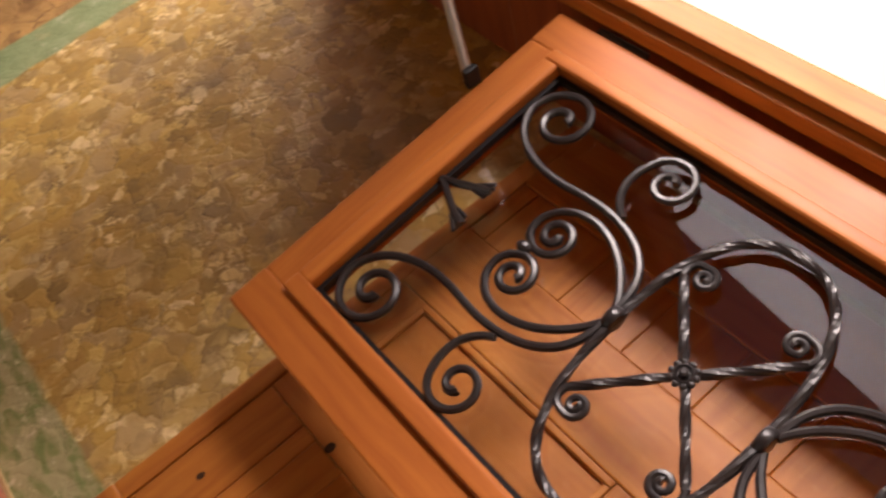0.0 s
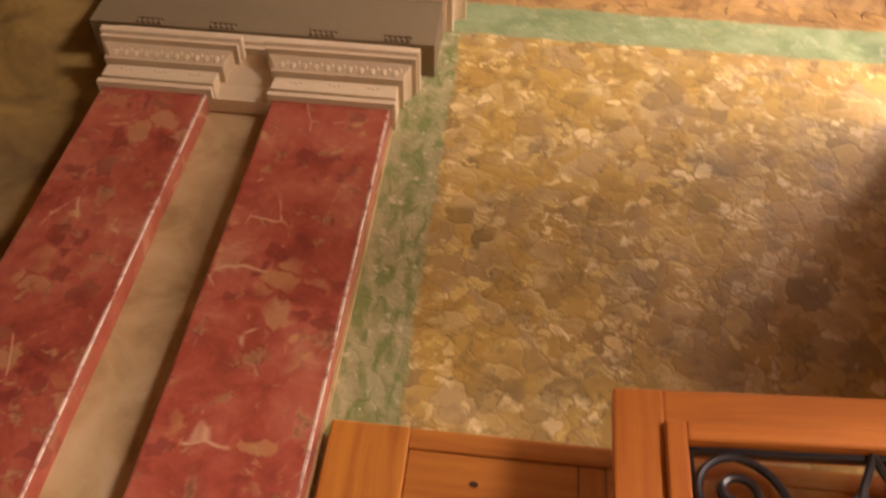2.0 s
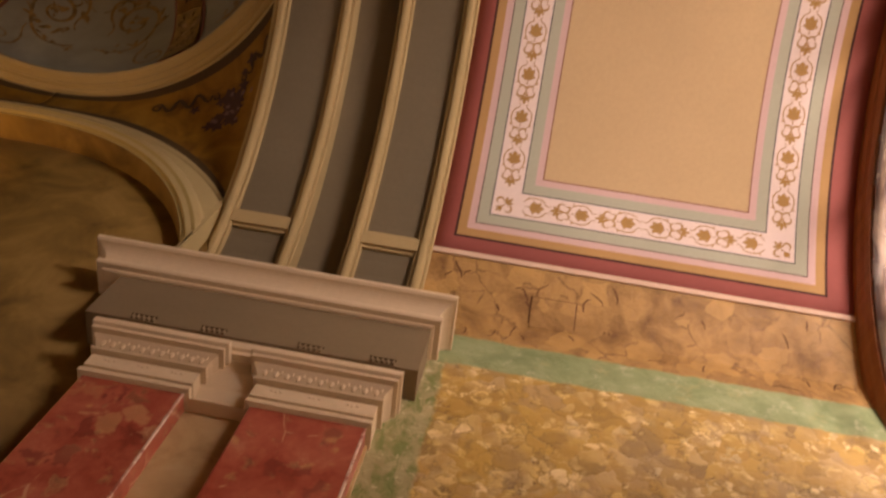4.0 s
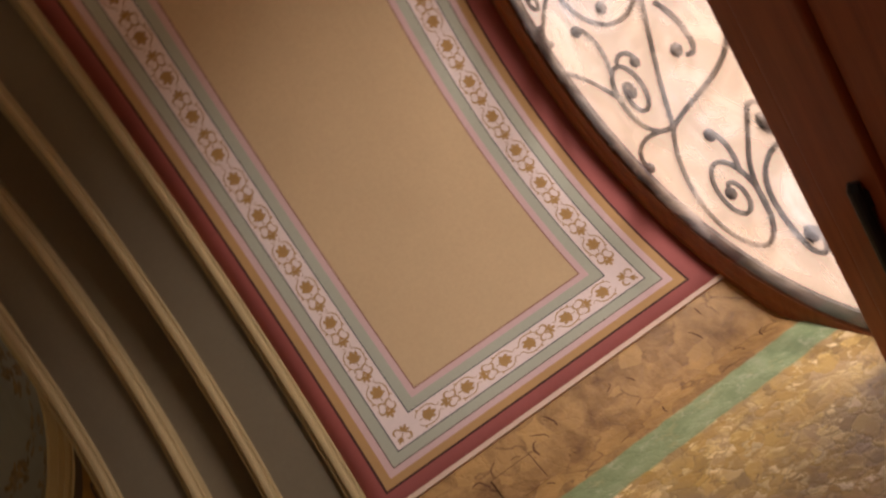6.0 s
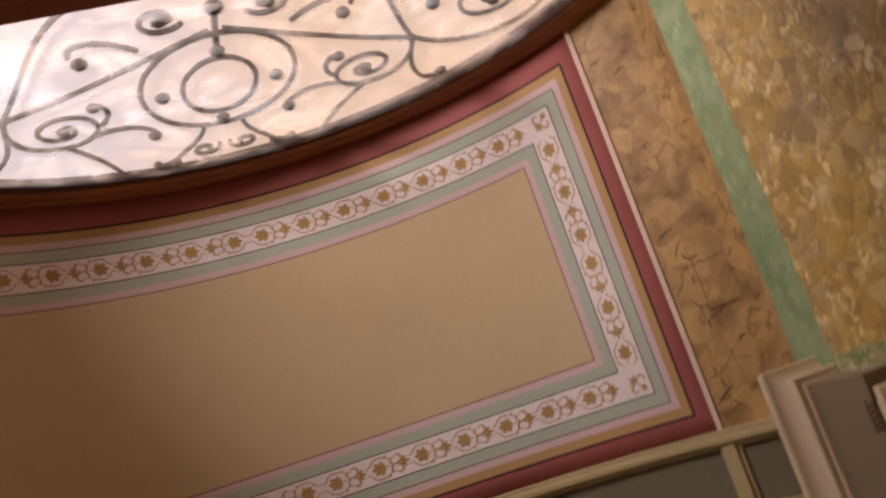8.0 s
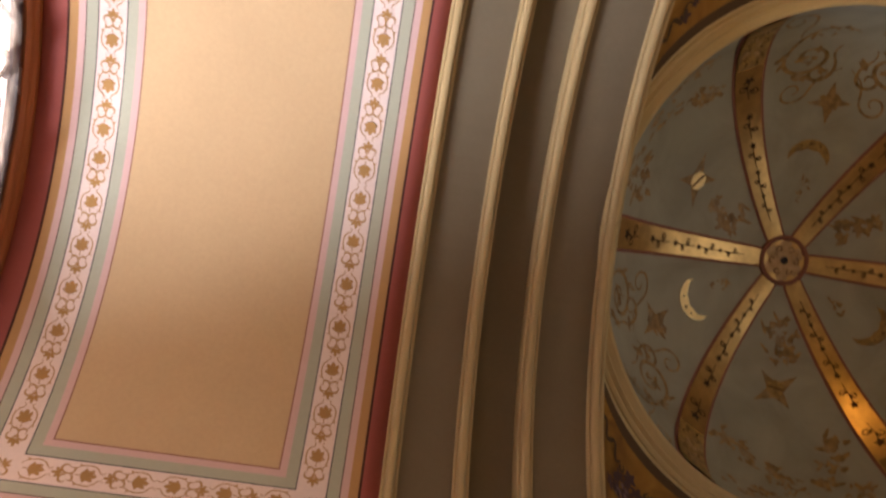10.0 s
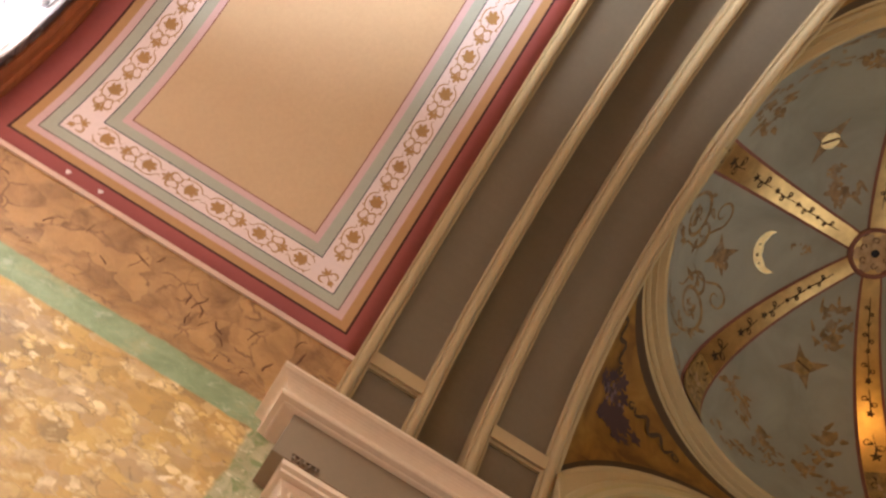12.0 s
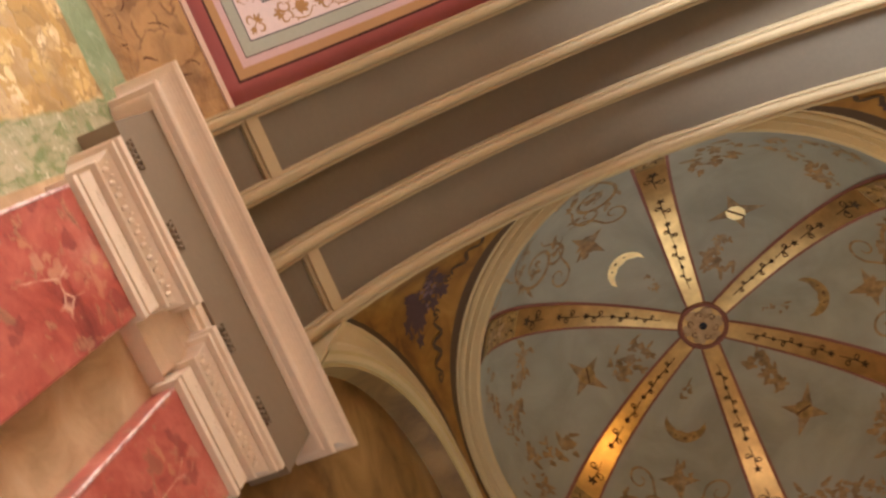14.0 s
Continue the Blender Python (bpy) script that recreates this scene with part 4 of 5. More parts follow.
# hub, with a black disc in place of the shade in its hole
hub = empty("dome_hub", "round tan boss at the crown with a black disc for its hole", "ceiling boss")
zt = ZR + DH
part("disc", ring_lathe([(0.002, zt - 0.004), (0.085, zt - 0.004), (0.092, zt - 0.016), (0.098, zt - 0.019), (0.108, zt - 0.016), (0.112, zt + 0.0)], 40), RUST, hub)
plate = part("plate", ring_lathe([(0.016, zt - 0.010), (0.055, zt - 0.009), (0.084, zt - 0.010), (0.086, zt - 0.004)], 40), HUB_PAINT, hub, "tan painted plate")
part("hole", ring_lathe([(0.001, zt - 0.011), (0.017, zt - 0.013)], 20), BLACK, hub)
for k in range(6):
    t = k * math.pi / 3
    bm = move(tube([(x, y, 0) for x, y in spiral((0, 0), 0.016, 0, 0.8, 0.4, 12)], 0.0018, 5), Matrix.Translation((CX + 0.052 * math.sin(t), CY + 0.052 * math.cos(t), zt - 0.011)) @ Matrix.Rotation(-t, 4, "Z"))
    part("curl", bm, UMBER, plate)


def star(c, r, n=4, inner=0.30, turn=0.0):
    out = []
    for i in range(2 * n):
        q = r * (1.0 if i % 2 == 0 else inner) * (1.0 if i % 4 else 1.2)
        a = turn + math.pi * i / n
        out.append((c[0] + q * math.cos(a), c[1] + q * math.sin(a)))
    return out


def smudge(p, rnd, c, length, width, turn, n=16):
    """A faded figure: many small strokes and lobes heaped along one axis."""
    ca, sa = math.cos(turn), math.sin(turn)
    for i in range(n):
        t = rnd.uniform(-0.5, 0.5)
        w = rnd.gauss(0, 0.30) * width * (1 - abs(t))
        x, y = c[0] + ca * t * length - sa * w, c[1] + sa * t * length + ca * w
        if i % 3:
            p.shape(leaf((x, y), rnd.uniform(0.3, 0.6) * width, rnd.uniform(0.06, 0.15) * width, turn + rnd.gauss(0, 0.9)))
        else:
            p.shape(lobed((x, y), rnd.uniform(0.10, 0.22) * width, 3, 0.3, rnd.random() * 6))


def gore(k):
    """Painted figures of one compartment: a star and crescent between scrolls, or a rayed disc between figures."""
    th0 = k * math.pi / 3 + math.pi / 6

    def on(depth):
        return lambda u, v, off: dome_point(th0 + math.atan2(u * 0.9, max(0.05, DR * math.cos(v / DV))), v / DV, depth)

    rnd = random.Random(k + 3)
    p = Painting(on(0.003))
    q = Painting(on(0.006))
    if k % 2 == 0:
        p.shape(star((0.0, 0.83), 0.105, 4, 0.36, math.pi / 2 + 0.15))
        smudge(p, rnd, (0.0, 0.83), 0.13, 0.10, 0.8, 12)
        for s in (-1, 1):
            c = (s * 0.20, 0.56)
            p.line(scroll((s * 0.05, 0.34), (s * 0.6, -0.3), c, 0.125, -90 + s * 70, s * 1.35, 0.5, 0.18), 0.011)
            p.line(scroll((s * 0.08, 0.46), (s * 0.4, 0.8), (s * 0.12, 0.66), 0.06, 180 if s > 0 else 0, -s * 1.1, 0.5, 0.25), 0.009)
            for j in range(9):
                a = rnd.random() * 6.3
                p.shape(leaf((c[0] + 0.12 * math.cos(a), c[1] + 0.12 * math.sin(a)), rnd.uniform(0.05, 0.09), 0.014, a + s * 1.1))
            smudge(p, rnd, c, 0.09, 0.10, 0.6, 10)
            smudge(p, rnd, (s * 0.16, 0.34), 0.20, 0.08, s * 0.4, 12)
        for s in (-1, 1):
            p.line(scroll((s * 0.02, 0.62), (s * 0.7, 0.5), (s * 0.20, 0.78), 0.075, 180 if s > 0 else 0, -s * 1.2, 0.5, 0.2), 0.007)
            p.line(scroll((s * 0.30, 0.40), (s * 0.2, -0.8), (s * 0.38, 0.22), 0.09, 180 if s > 0 else 0, s * 1.2, 0.5, 0.2), 0.008)
        smudge(p, rnd, (-0.02, 1.30), 0.12, 0.07, 1.2, 10)
        # crescent with a bite out of its inner edge
        out = [(0.105 * math.cos(t), 0.105 * math.sin(t)) for t in np.linspace(-1.45, 1.45, 22)]
        inn = [(-0.047 + 0.098 * math.cos(t) * (0.93 + 0.04 * math.sin(11 * t)), 0.100 * math.sin(t)) for t in np.linspace(1.30, -1.30, 18)]
        base = len(q.v)
        ring = out + inn
        q.v += [q.place(y, 1.055 + 0.06 + 0.9 * (0.02 - x) * 1.0, 0) for x, y in ring]
        n1, n2 = len(out), len(inn)
        for i in range(n1 - 1):
            j = n1 + n2 - 1 - int(i * (n2 - 1) / (n1 - 1))
            j2 = n1 + n2 - 1 - int((i + 1) * (n2 - 1) / (n1 - 1))
            q.f.append((base + i, base + i + 1, base + j2, base + j) if j2 != j else (base + i, base + i + 1, base + j))
        # One crescent takes the lit copy, the others the dull one.
        cr = q.make("crescent", LIT_GILT if k == 0 else DULL_GILT, dome, "gilded crescent")
        w = Painting(on(0.009))
        for t, r in ((0.1, 0.012), (-0.5, 0.007), (0.6, 0.007)):
            w.shape(lobed((0.086 * math.sin(t), 1.055 + 0.078 - 0.9 * 0.080 * math.cos(t)), r, 5, 0.3))
        w.make("speck", UMBER, cr)
    else:
        p.shape(star((0.0, 1.0), 0.115, 4, 0.36, 0.6))
        for s in (-1, 1):
            smudge(p, rnd, (s * 0.20, 0.56), 0.34, 0.15, s * 0.9 + 0.3, 30)
            smudge(p, rnd, (s * 0.27, 0.28), 0.26, 0.12, s * 0.5 + 0.6, 18)
        smudge(p, rnd, (-0.01, 0.40), 0.16, 0.10, 1.4, 14)
        smudge(p, rnd, (0.02, 1.25), 0.22, 0.14, 1.5, 28)
        q.shape(lobed((0, 1.01), 0.045, 8, 0.03))
        # The highlight on a single disc comes from its lit material.
        d = q.make("sun_disc", LIT_GILT if k == 5 else DULL_GILT, dome, "gilded disc with a dark bar")
        w = Painting(on(0.010))
        w.shape([(-0.040, 1.020), (0.040, 1.004), (0.040, 0.993), (-0.040, 1.009)])
        w.make("bar", UMBER, d)
    p.make("figures", BROWN_ORN, dome, "faded brown painted figures and scrolls")


for k in range(6):
    gore(k)

# side arches of the crossing: moulded edge, soffit and lunette
for s in (-1, 1):
    nm = "lunette_west" if s < 0 else "lunette_east"

    def side_arc(r, x, n=48):
        a0 = math.acos(min(1.0, (HY - 0.004) / r))
        arc = []
        for a in np.linspace(a0, math.pi - a0, n + 1):
            t = abs(math.cos(a) * r / HY) ** 4
            arc.append((s * (x + (HX - XS) * t), CY + r * math.cos(a), ZS + r * math.sin(a) - 0.045 * t))
        return [(arc[0][0], arc[0][1], 3.72)] + arc + [(arc[-1][0], arc[-1][1], 3.72)]

    me = empty("side_arch", "moulded side arch framing a russet lunette", "arch", kind="structure")
    lines = [side_arc(AS + 0.004, XS + 0.006), side_arc(AS - 0.010, XS - 0.004), side_arc(AS - 0.030, XS - 0.006), side_arc(AS - 0.042, XS), side_arc(AS - 0.060, XS + 0.004), side_arc(AS - 0.064, XS + 0.016), side_arc(AS - 0.076, XS + 0.018), side_arc(AS - 0.086, XS + 0.135)]
    mats = [CREAM_DIM, CREAM_DIM, OLIVE, CREAM_DIM, OLIVE, OLIVE, LUNETTE]
    n = len(lines[0])
    for j, (a, b) in enumerate(zip(lines, lines[1:])):
        vs = a + b
        fs = [(i, i + 1, n + i + 1, n + i) for i in range(n - 1)]
        obj("archivolt" if j < 5 else "soffit", vs, fs, mats[j], smooth=True, parent=me)
    # cream filling between the arch and the foot of the pendentives above it
    for e in (-1, 1):
        top, low = [], []
        for y in np.linspace(0.25, HY - 0.002, 20):
            t = (y / HY) ** 4
            x = s * (XS + (HX - XS) * t)
            top.append((x, CY + e * y, foot(math.atan2(HX * s, e * y)).z + 0.004))
            low.append((x + s * 0.006, CY + e * y, ZS + math.sqrt((AS + 0.004) ** 2 - y * y) - 0.045 * t - 0.006))
        obj("filling", top + low, [(i, i + 1, 21 + i, 20 + i) for i in range(19)], CREAM_DIM, smooth=True, parent=me)
    tagged(part("spandrel", box(s * 1.046, s * 1.30, -0.704, -0.685, 3.72, 4.20, 0.002), CREAM_DIM, None), "cream spandrel between rib and side arch", "spandrel", kind="structure")
    zs = [0.0, 1.6, 3.2] + list(np.linspace(3.3, 4.0, 12)) + [4.3, 4.64]
    prof = []
    for z in zs:
        t = min(1.0, max(0.0, (z - 3.3) / 0.7))
        prof.append((1.185 - 0.075 * t * t * (3 - 2 * t), z))
    vs, fs = grid(prof, [-2.82, -0.66], lambda p, y: (s * p[0], y, p[1]))
    obj(nm, vs, fs, LUNETTE, smooth=True)
    thick(bpy.data.objects[nm], 0.05, -1.0 if s < 0 else 1.0)
    tagged(bpy.data.objects[nm], "crossing wall clouded in russet and olive paint", "wall", kind="structure")

# ---- fanlight over the door ----
FY = 1.30   # plane of the pane
FX, FZ = 0.955, 0.052   # width of the ironwork's design, and how far it is let down


def fanlight():
    w = empty("window_1", "half-round fanlight with scrolled ironwork in a wooden frame", "window", kind="structure")
    frame_prof = [(R + 0.06, YW + 0.014), (R - 0.026, YW + 0.014), (R - 0.040, YW + 0.020), (R - 0.062, YW + 0.022), (R - 0.085, YW + 0.030), (R - 0.085, YW + 0.042), (R + 0.06, YW + 0.042)]
    part("window_frame", arc_sweep(frame_prof, -0.09, math.pi + 0.09, 64), PINE_X, w, "varnished arched wooden frame", smooth=False)
    verts = [(0, FY + 0.01, ZC)] + [((R - 0.07) * math.cos(a), FY + 0.01, ZC + (R - 0.07) * math.sin(a)) for a in np.linspace(-0.08, math.pi + 0.08, 53)]
    verts.append((0, FY + 0.01, ZC - 0.1))
    pane = obj("pane", verts, [(0, i, i + 1) for i in range(1, 53)] + [(0, 54, 1), (0, 53, 54)], DUSTY_GLARE, parent=w, label="dusty fanlight pane with painted-in sky glare")
    pane.visible_shadow = False
    iy = FY + 0.030

    def bar(pts, rad=0.0078, name="iron_bar"):
        for sx in (-1, 1):
            part(name, tube([(sx * x * FX, iy, z - FZ) for x, z in pts], rad, 6), GREY_IRON, w)

    def knob(x, z, r=0.021):
        for sx in ((-1, 1) if x else (1,)):
            part("knob", ball((sx * x * FX, iy - 0.004, z - FZ), r * 0.88, 10, (1, 0.7, 1)), KNOB_IRON, w)

    for a, b, zc in ((0.107, 0.165, 4.115), (0.222, 0.275, 4.095)):
        pts = [(a * math.cos(t), zc + b * math.sin(t)) for t in np.linspace(0, 2 * math.pi, 41)]
        part("iron_ring", tube([(x * FX, iy, z - FZ) for x, z in pts], 0.0078, 6), GREY_IRON, w)
    for x, z in ((0, 3.905), (0.165, 4.11), (0, 4.325)):
        knob(x, z, 0.024)
    J = (0.583, 4.062)
    knob(*J, 0.016)
    # great scroll from the joint out to the arch and back
    bar(bez(J, (0.74, 4.20), (0.985, 4.17), (1.000, 3.945), 20)[:-1] + bez((1.000, 3.945), (1.005, 3.85), (0.92, 3.785), (0.820, 3.789), 12)[:-1] + spiral((0.812, 3.915), 0.126, -86, -1.45, 0.18))
    knob(0.812, 3.93, 0.024)
    bar(bez((0.735, 3.835), (0.68, 3.82), (0.62, 3.83), (0.605, 3.885), 10))
    knob(0.612, 3.885, 0.024)
    # scroll standing on the sill, running into the great one
    bar(scroll((0.86, 3.795), (-1, 0.0), (0.572, 3.615), 0.062, 110, 1.1, 0.5, 0.3))
    knob(0.578, 3.612, 0.024)
    bar(scroll((0.625, 3.57), (0.4, 1), (0.935, 3.650), 0.058, 70, -1.1, 0.5, 0.3))
    knob(0.925, 3.645, 0.024)
    # stays from the joint to the ring and to the sill
    bar(bez(J, (0.44, 4.02), (0.30, 3.95), (0.02, 3.80)))
    bar(bez(J, (0.47, 3.86), (0.42, 3.60), (0.26, 3.56)))
    bar(bez(J, (0.60, 4.15), (0.60, 4.26), (0.665, 4.345), 12))
    knob(0.735, 4.335, 0.022)
    bar(bez((0.665, 4.345), (0.69, 4.38), (0.74, 4.38), (0.74, 4.34), 8))
    # upper scroll
    bar(bez(J, (0.62, 4.20), (0.57, 4.30), (0.465, 4.307), 14)[:-1] + spiral((0.455, 4.195), 0.113, 85, 1.45, 0.18))
    knob(0.452, 4.19, 0.022)
    bar(bez((0.345, 4.20), (0.31, 4.16), (0.31, 4.09), (0.35, 4.075), 10))
    knob(0.352, 4.08, 0.022)
    bar(bez((0.465, 4.307), (0.42, 4.38), (0.38, 4.45), (0.342, 4.60), 12))
    bar(bez((0.37, 4.265), (0.31, 4.24), (0.235, 4.26), (0.205, 4.33), 12))
    knob(0.212, 4.345, 0.024)
    # hooks beside the ring
    bar(bez((0.20, 3.83), (0.27, 3.74), (0.37, 3.73), (0.362, 3.80), 12))
    knob(0.342, 3.835, 0.024)
    bar(bez((0.06, 4.36), (0.07, 4.47), (0.12, 4.50), (0.165, 4.58), 12))
    knob(0.17, 4.60, 0.022)
    bar(bez((0.165, 4.58), (0.19, 4.61), (0.225, 4.62), (0.23, 4.585), 8))
    knob(0.228, 4.58, 0.018)
    bar(spiral((0.065, 4.545), 0.05, 200, -1.2, 0.25, 24))
    bar(spiral((0.135, 3.71), 0.062, 150, -1.2, 0.25, 24))
    knob(0.135, 3.71, 0.022)
    part("iron_bar", tube([(0, iy, 3.50), (0, iy, 3.82)], 0.009, 6), GREY_IRON, w)
    knob(0, 3.69, 0.028)
    part("iron_arch", arc_sweep([(R - 0.130, iy - 0.006), (R - 0.050, iy - 0.006), (R - 0.050, iy + 0.006), (R - 0.130, iy + 0.006)], 0.0, math.pi, 60), GREY_IRON, w)
    return w


fanlight()

# ---- transom beam and door head ----
beam = empty("transom", "dark varnished transom beam with grooves under the fanlight", "transom")
part("rail", box(-R, R, 1.235, 1.40, 3.33, 3.405, 0.008), WALNUT, beam)
part("rail", box(-R, R, 1.225, 1.40, 3.122, 3.322, 0.008), WALNUT, beam)
part("panel", box(-R, R, 1.240, 1.36, 2.62, 3.112, 0.006), WALNUT, beam)
part("rail", box(-R, R, 1.20, 1.30, 2.46, 2.618, 0.008), WALNUT, beam)
# Black fill stands in for the shade inside the gaps between rails.
for z in (3.117, 3.326):
    part("groove", box(-R, R, 1.252, 1.30, z - 0.006, z + 0.006, 0), BLACK, beam, "black strip for the shade in an open joint")
closer = empty("door_closer", "long black rounded door closer fixed to the transom", "door closer")
part("body", tube([(-0.635, 1.212, 3.178), (-0.65, 1.208, 3.178), (-1.02, 1.208, 3.178), (-1.05, 1.212, 3.178)], 0.016, 12, taper=lambda t: 0.75 if t in (0.0, 1.0) else 1.0), BLACK, closer)
part("bracket", box(-0.70, -0.66, 1.205, 1.228, 3.163, 3.193, 0.003), BLACK, closer)
part("bracket", box(-1.0, -0.96, 1.205, 1.228, 3.163, 3.193, 0.003), BLACK, closer)

# ---- door posts ----
for s in (-1, 1):
    post = empty("door_post", "varnished pine door post with stepped rebates", "door post", group="door posts")
    part("post", box(s * 0.831, s * 0.863, 1.172, 1.235, 0, 2.459, 0.004), PINE_V, post)
    part("stop", box(s * 0.803, s * 0.827, 1.186, 1.235, 0, 2.459, 0.004), PINE_V, post)
    part("side_panel", box(s * 0.867, s * R, 1.195, 1.232, 0, 2.459, 0.004), WALNUT, post)

# ---- glazed door leaf, standing open ----
LX, LY, LA = -0.936, 0.461, 0.101   # free edge and how far it is turned
LEAF = Matrix.Translation((LX, LY, 0)) @ Matrix.Rotation(math.pi / 2 - LA, 4, "Z")   # local x: along the leaf, y: away from the room, z: up


def glazed_leaf():
    d = empty("door_1", "open varnished pine door leaf, glazed, with wrought-iron scrolls", "door", kind="structure")
    d.matrix_world = LEAF
    W, T = 0.700, 0.045
    top, gt = 2.412, 2.322
    gb = 2 * 1.842 - gt
    a, b = 0.104, 0.608

    def lp(name, bm, mat, label="", parent=d, smooth=False):
        return part(name, bm, mat, parent, label, smooth)

    lp("stile", box(0, a - 0.030, 0, T, 0.02, top, 0.005), PINE_Z)
    lp("stile", box(b + 0.022, W, 0, T, 0.02, top, 0.005), PINE_Z)
    lp("rail", box(a - 0.032, b + 0.024, 0.001, T - 0.001, gt + 0.030, top, 0.005), PINE_L)
    lp("rail", box(a - 0.032, b + 0.024, 0.001, T - 0.001, gb - 0.15, gb - 0.03, 0.005), PINE_L)
    lp("panel", box(a - 0.032, b + 0.024, 0.012, T - 0.012, 0.22, gb - 0.148, 0.004), PINE_Z)
    lp("rail", box(a - 0.032, b + 0.024, 0.001, T - 0.001, 0.02, 0.222, 0.005), PINE_L)
    # glazing beads, proud and rounded
    for x0, x1 in ((a - 0.032, a), (b, b + 0.024)):
        lp("bead", box(x0, x1, -0.012, T + 0.002, gb - 0.032, gt + 0.032, 0.007, 3), PINE_Z)
    for z0, z1 in ((gt, gt + 0.032), (gb - 0.032, gb)):
        lp("bead", box(a - 0.002, b + 0.002, -0.011, T + 0.001, z0, z1, 0.007, 3), PINE_L)
    pane = obj("pane", [(a - 0.004, 0.026, gb - 0.004), (b + 0.004, 0.026, gb - 0.004), (b + 0.004, 0.026, gt + 0.004), (a - 0.004, 0.026, gt + 0.004)], [(0, 1, 2, 3)], GLASS, parent=d, label="clear pane")
    pane.visible_shadow = False
    # Black strips put the shade of the glazing rebate into colour.
    for x0, x1, z0, z1 in ((a, a + 0.008, gb, gt), (b - 0.008, b, gb, gt), (a, b, gt - 0.008, gt), (a, b, gb, gb + 0.008)):
        lp("seal", box(x0, x1, 0.010, 0.0235, z0, z1, 0), BLACK, "black strip for the shaded rebate")
    # ironwork, mirrored about its upright axis and about the rosette
    cx, cz, iy = 0.352, 1.842, 0.008

    def bars(pts, rad=0.0072, square=False, twist=0.0, sx=(-1, 1), sz=(1, -1), name="scroll_bar", taper=None):
        for i in sx:
            for j in sz:
                q = [(cx + i * x, iy, cz + j * z) for x, z in pts]
                lp(name, tube(q, rad, 8, square, twist, taper), IRON)

    thin = lambda t: 1.0 if t < 0.8 else 1.0 + 0.35 * (t - 0.8) / 0.2
    up = (0.012, 0.125)
    # big corner scroll
    bars(bez(up, (0.10, 0.12), (0.125, 0.21), (0.112, 0.30), 18)[:-1] + bez((0.112, 0.30), (0.100, 0.38), (0.125, 0.452), (0.182, 0.464), 12)[:-1] + spiral((0.190, 0.408), 0.057, 98, -1.50, 0.15, 60), 0.0064, taper=thin)
    # its side branch
    bars(bez((0.120, 0.215), (0.135, 0.245), (0.165, 0.262), (0.205, 0.248), 12)[:-1] + spiral((0.200, 0.204), 0.044, 82, -1.38, 0.17, 50), 0.0060, taper=thin)
    # heart in the middle
    bars(bez(up, (0.06, 0.15), (0.105, 0.21), (0.088, 0.268), 16)[:-1] + bez((0.088, 0.268), (0.075, 0.305), (0.035, 0.318), (0.012, 0.290), 10)[:-1] + spiral((0.040, 0.268), 0.034, 145, 1.40, 0.20, 46), 0.0062, taper=thin)
    for j in (1, -1):
        lp("small_collar", ball((cx, iy - 0.002, cz + j * 0.288), 0.0105, 10, (0.9, 0.9, 1.2)), IRON)
    # twisted oval
    oval = []
    for i in range(97):
        t = 2 * math.pi * i / 96
        c, s = math.cos(t), math.sin(t)
        oval.append((0.214 * math.copysign(abs(c) ** 0.80, c), 0.115 * math.copysign(abs(s) ** 0.86, s)))
    bars(oval, 0.0074, True, 4.0, sx=(1,), sz=(1,), name="twisted_oval")
    # crossed twisted bars with curled ends
    bars([(0.010 + 0.094 * k / 16, 0.010 + 0.084 * k / 16) for k in range(17)], 0.0072, True, 0.55, name="cross_bar")
    bars(bez((0.100, 0.092), (0.118, 0.104), (0.132, 0.092), (0.132, 0.078), 8)[:-1] + spiral((0.116, 0.070), 0.017, 20, -1.5, 0.18, 30), 0.0052, name="curl", taper=thin)

    def turned(prof, x, z, n=16):
        """A profile of (radius, height) turned about the leaf's face direction at (x, z)."""
        bm = bmesh.new()
        rings = [[bm.verts.new((x + r * math.cos(2 * math.pi * i / n), y, z + r * math.sin(2 * math.pi * i / n))) for i in range(n)] for r, y in prof]
        for a, b in zip(rings, rings[1:]):
            for i in range(n):
                bm.faces.new((a[i], a[(i + 1) % n], b[(i + 1) % n], b[i]))
        bm.faces.new(rings[-1])
        bmesh.ops.recalc_face_normals(bm, faces=bm.faces)
        return bm

    ros = lp("rosette", turned([(0.013, iy + 0.004), (0.0150, iy - 0.004), (0.0140, iy - 0.009), (0.0110, iy - 0.011), (0.0080, iy - 0.008), (0.0065, iy - 0.008), (0.0060, iy - 0.014), (0.0030, iy - 0.016)], cx, cz), IRON, "flower-shaped iron rosette")
    for k in range(10):
        t = k * math.pi / 5
        lp("petal", ball((cx + 0.0155 * math.cos(t), iy - 0.006, cz + 0.0155 * math.sin(t)), 0.0050, 8, (1, 0.8, 1)), IRON, parent=ros)
    for j in (1, -1):
        # barrel-shaped collar round the gathered bars
        bm = bmesh.new()
        prof = [(0.0115, -0.0085), (0.0142, -0.0080), (0.0160, -0.0050), (0.0165, 0.0), (0.0160, 0.0050), (0.0142, 0.0080), (0.0115, 0.0085)]
        rings = [[bm.verts.new((cx + r * 1.12 * math.cos(2 * math.pi * i / 18), iy + r * math.sin(2 * math.pi * i / 18), cz + j * 0.118 + h)) for i in range(18)] for r, h in prof]
        for a, b in zip(rings, rings[1:]):
            for i in range(18):
                bm.faces.new((a[i], a[(i + 1) % 18], b[(i + 1) % 18], b[i]))
        bm.faces.new(rings[0][::-1])
        bm.faces.new(rings[-1])
        lp("collar", bm, IRON, "barrel-shaped iron collar", smooth=True)
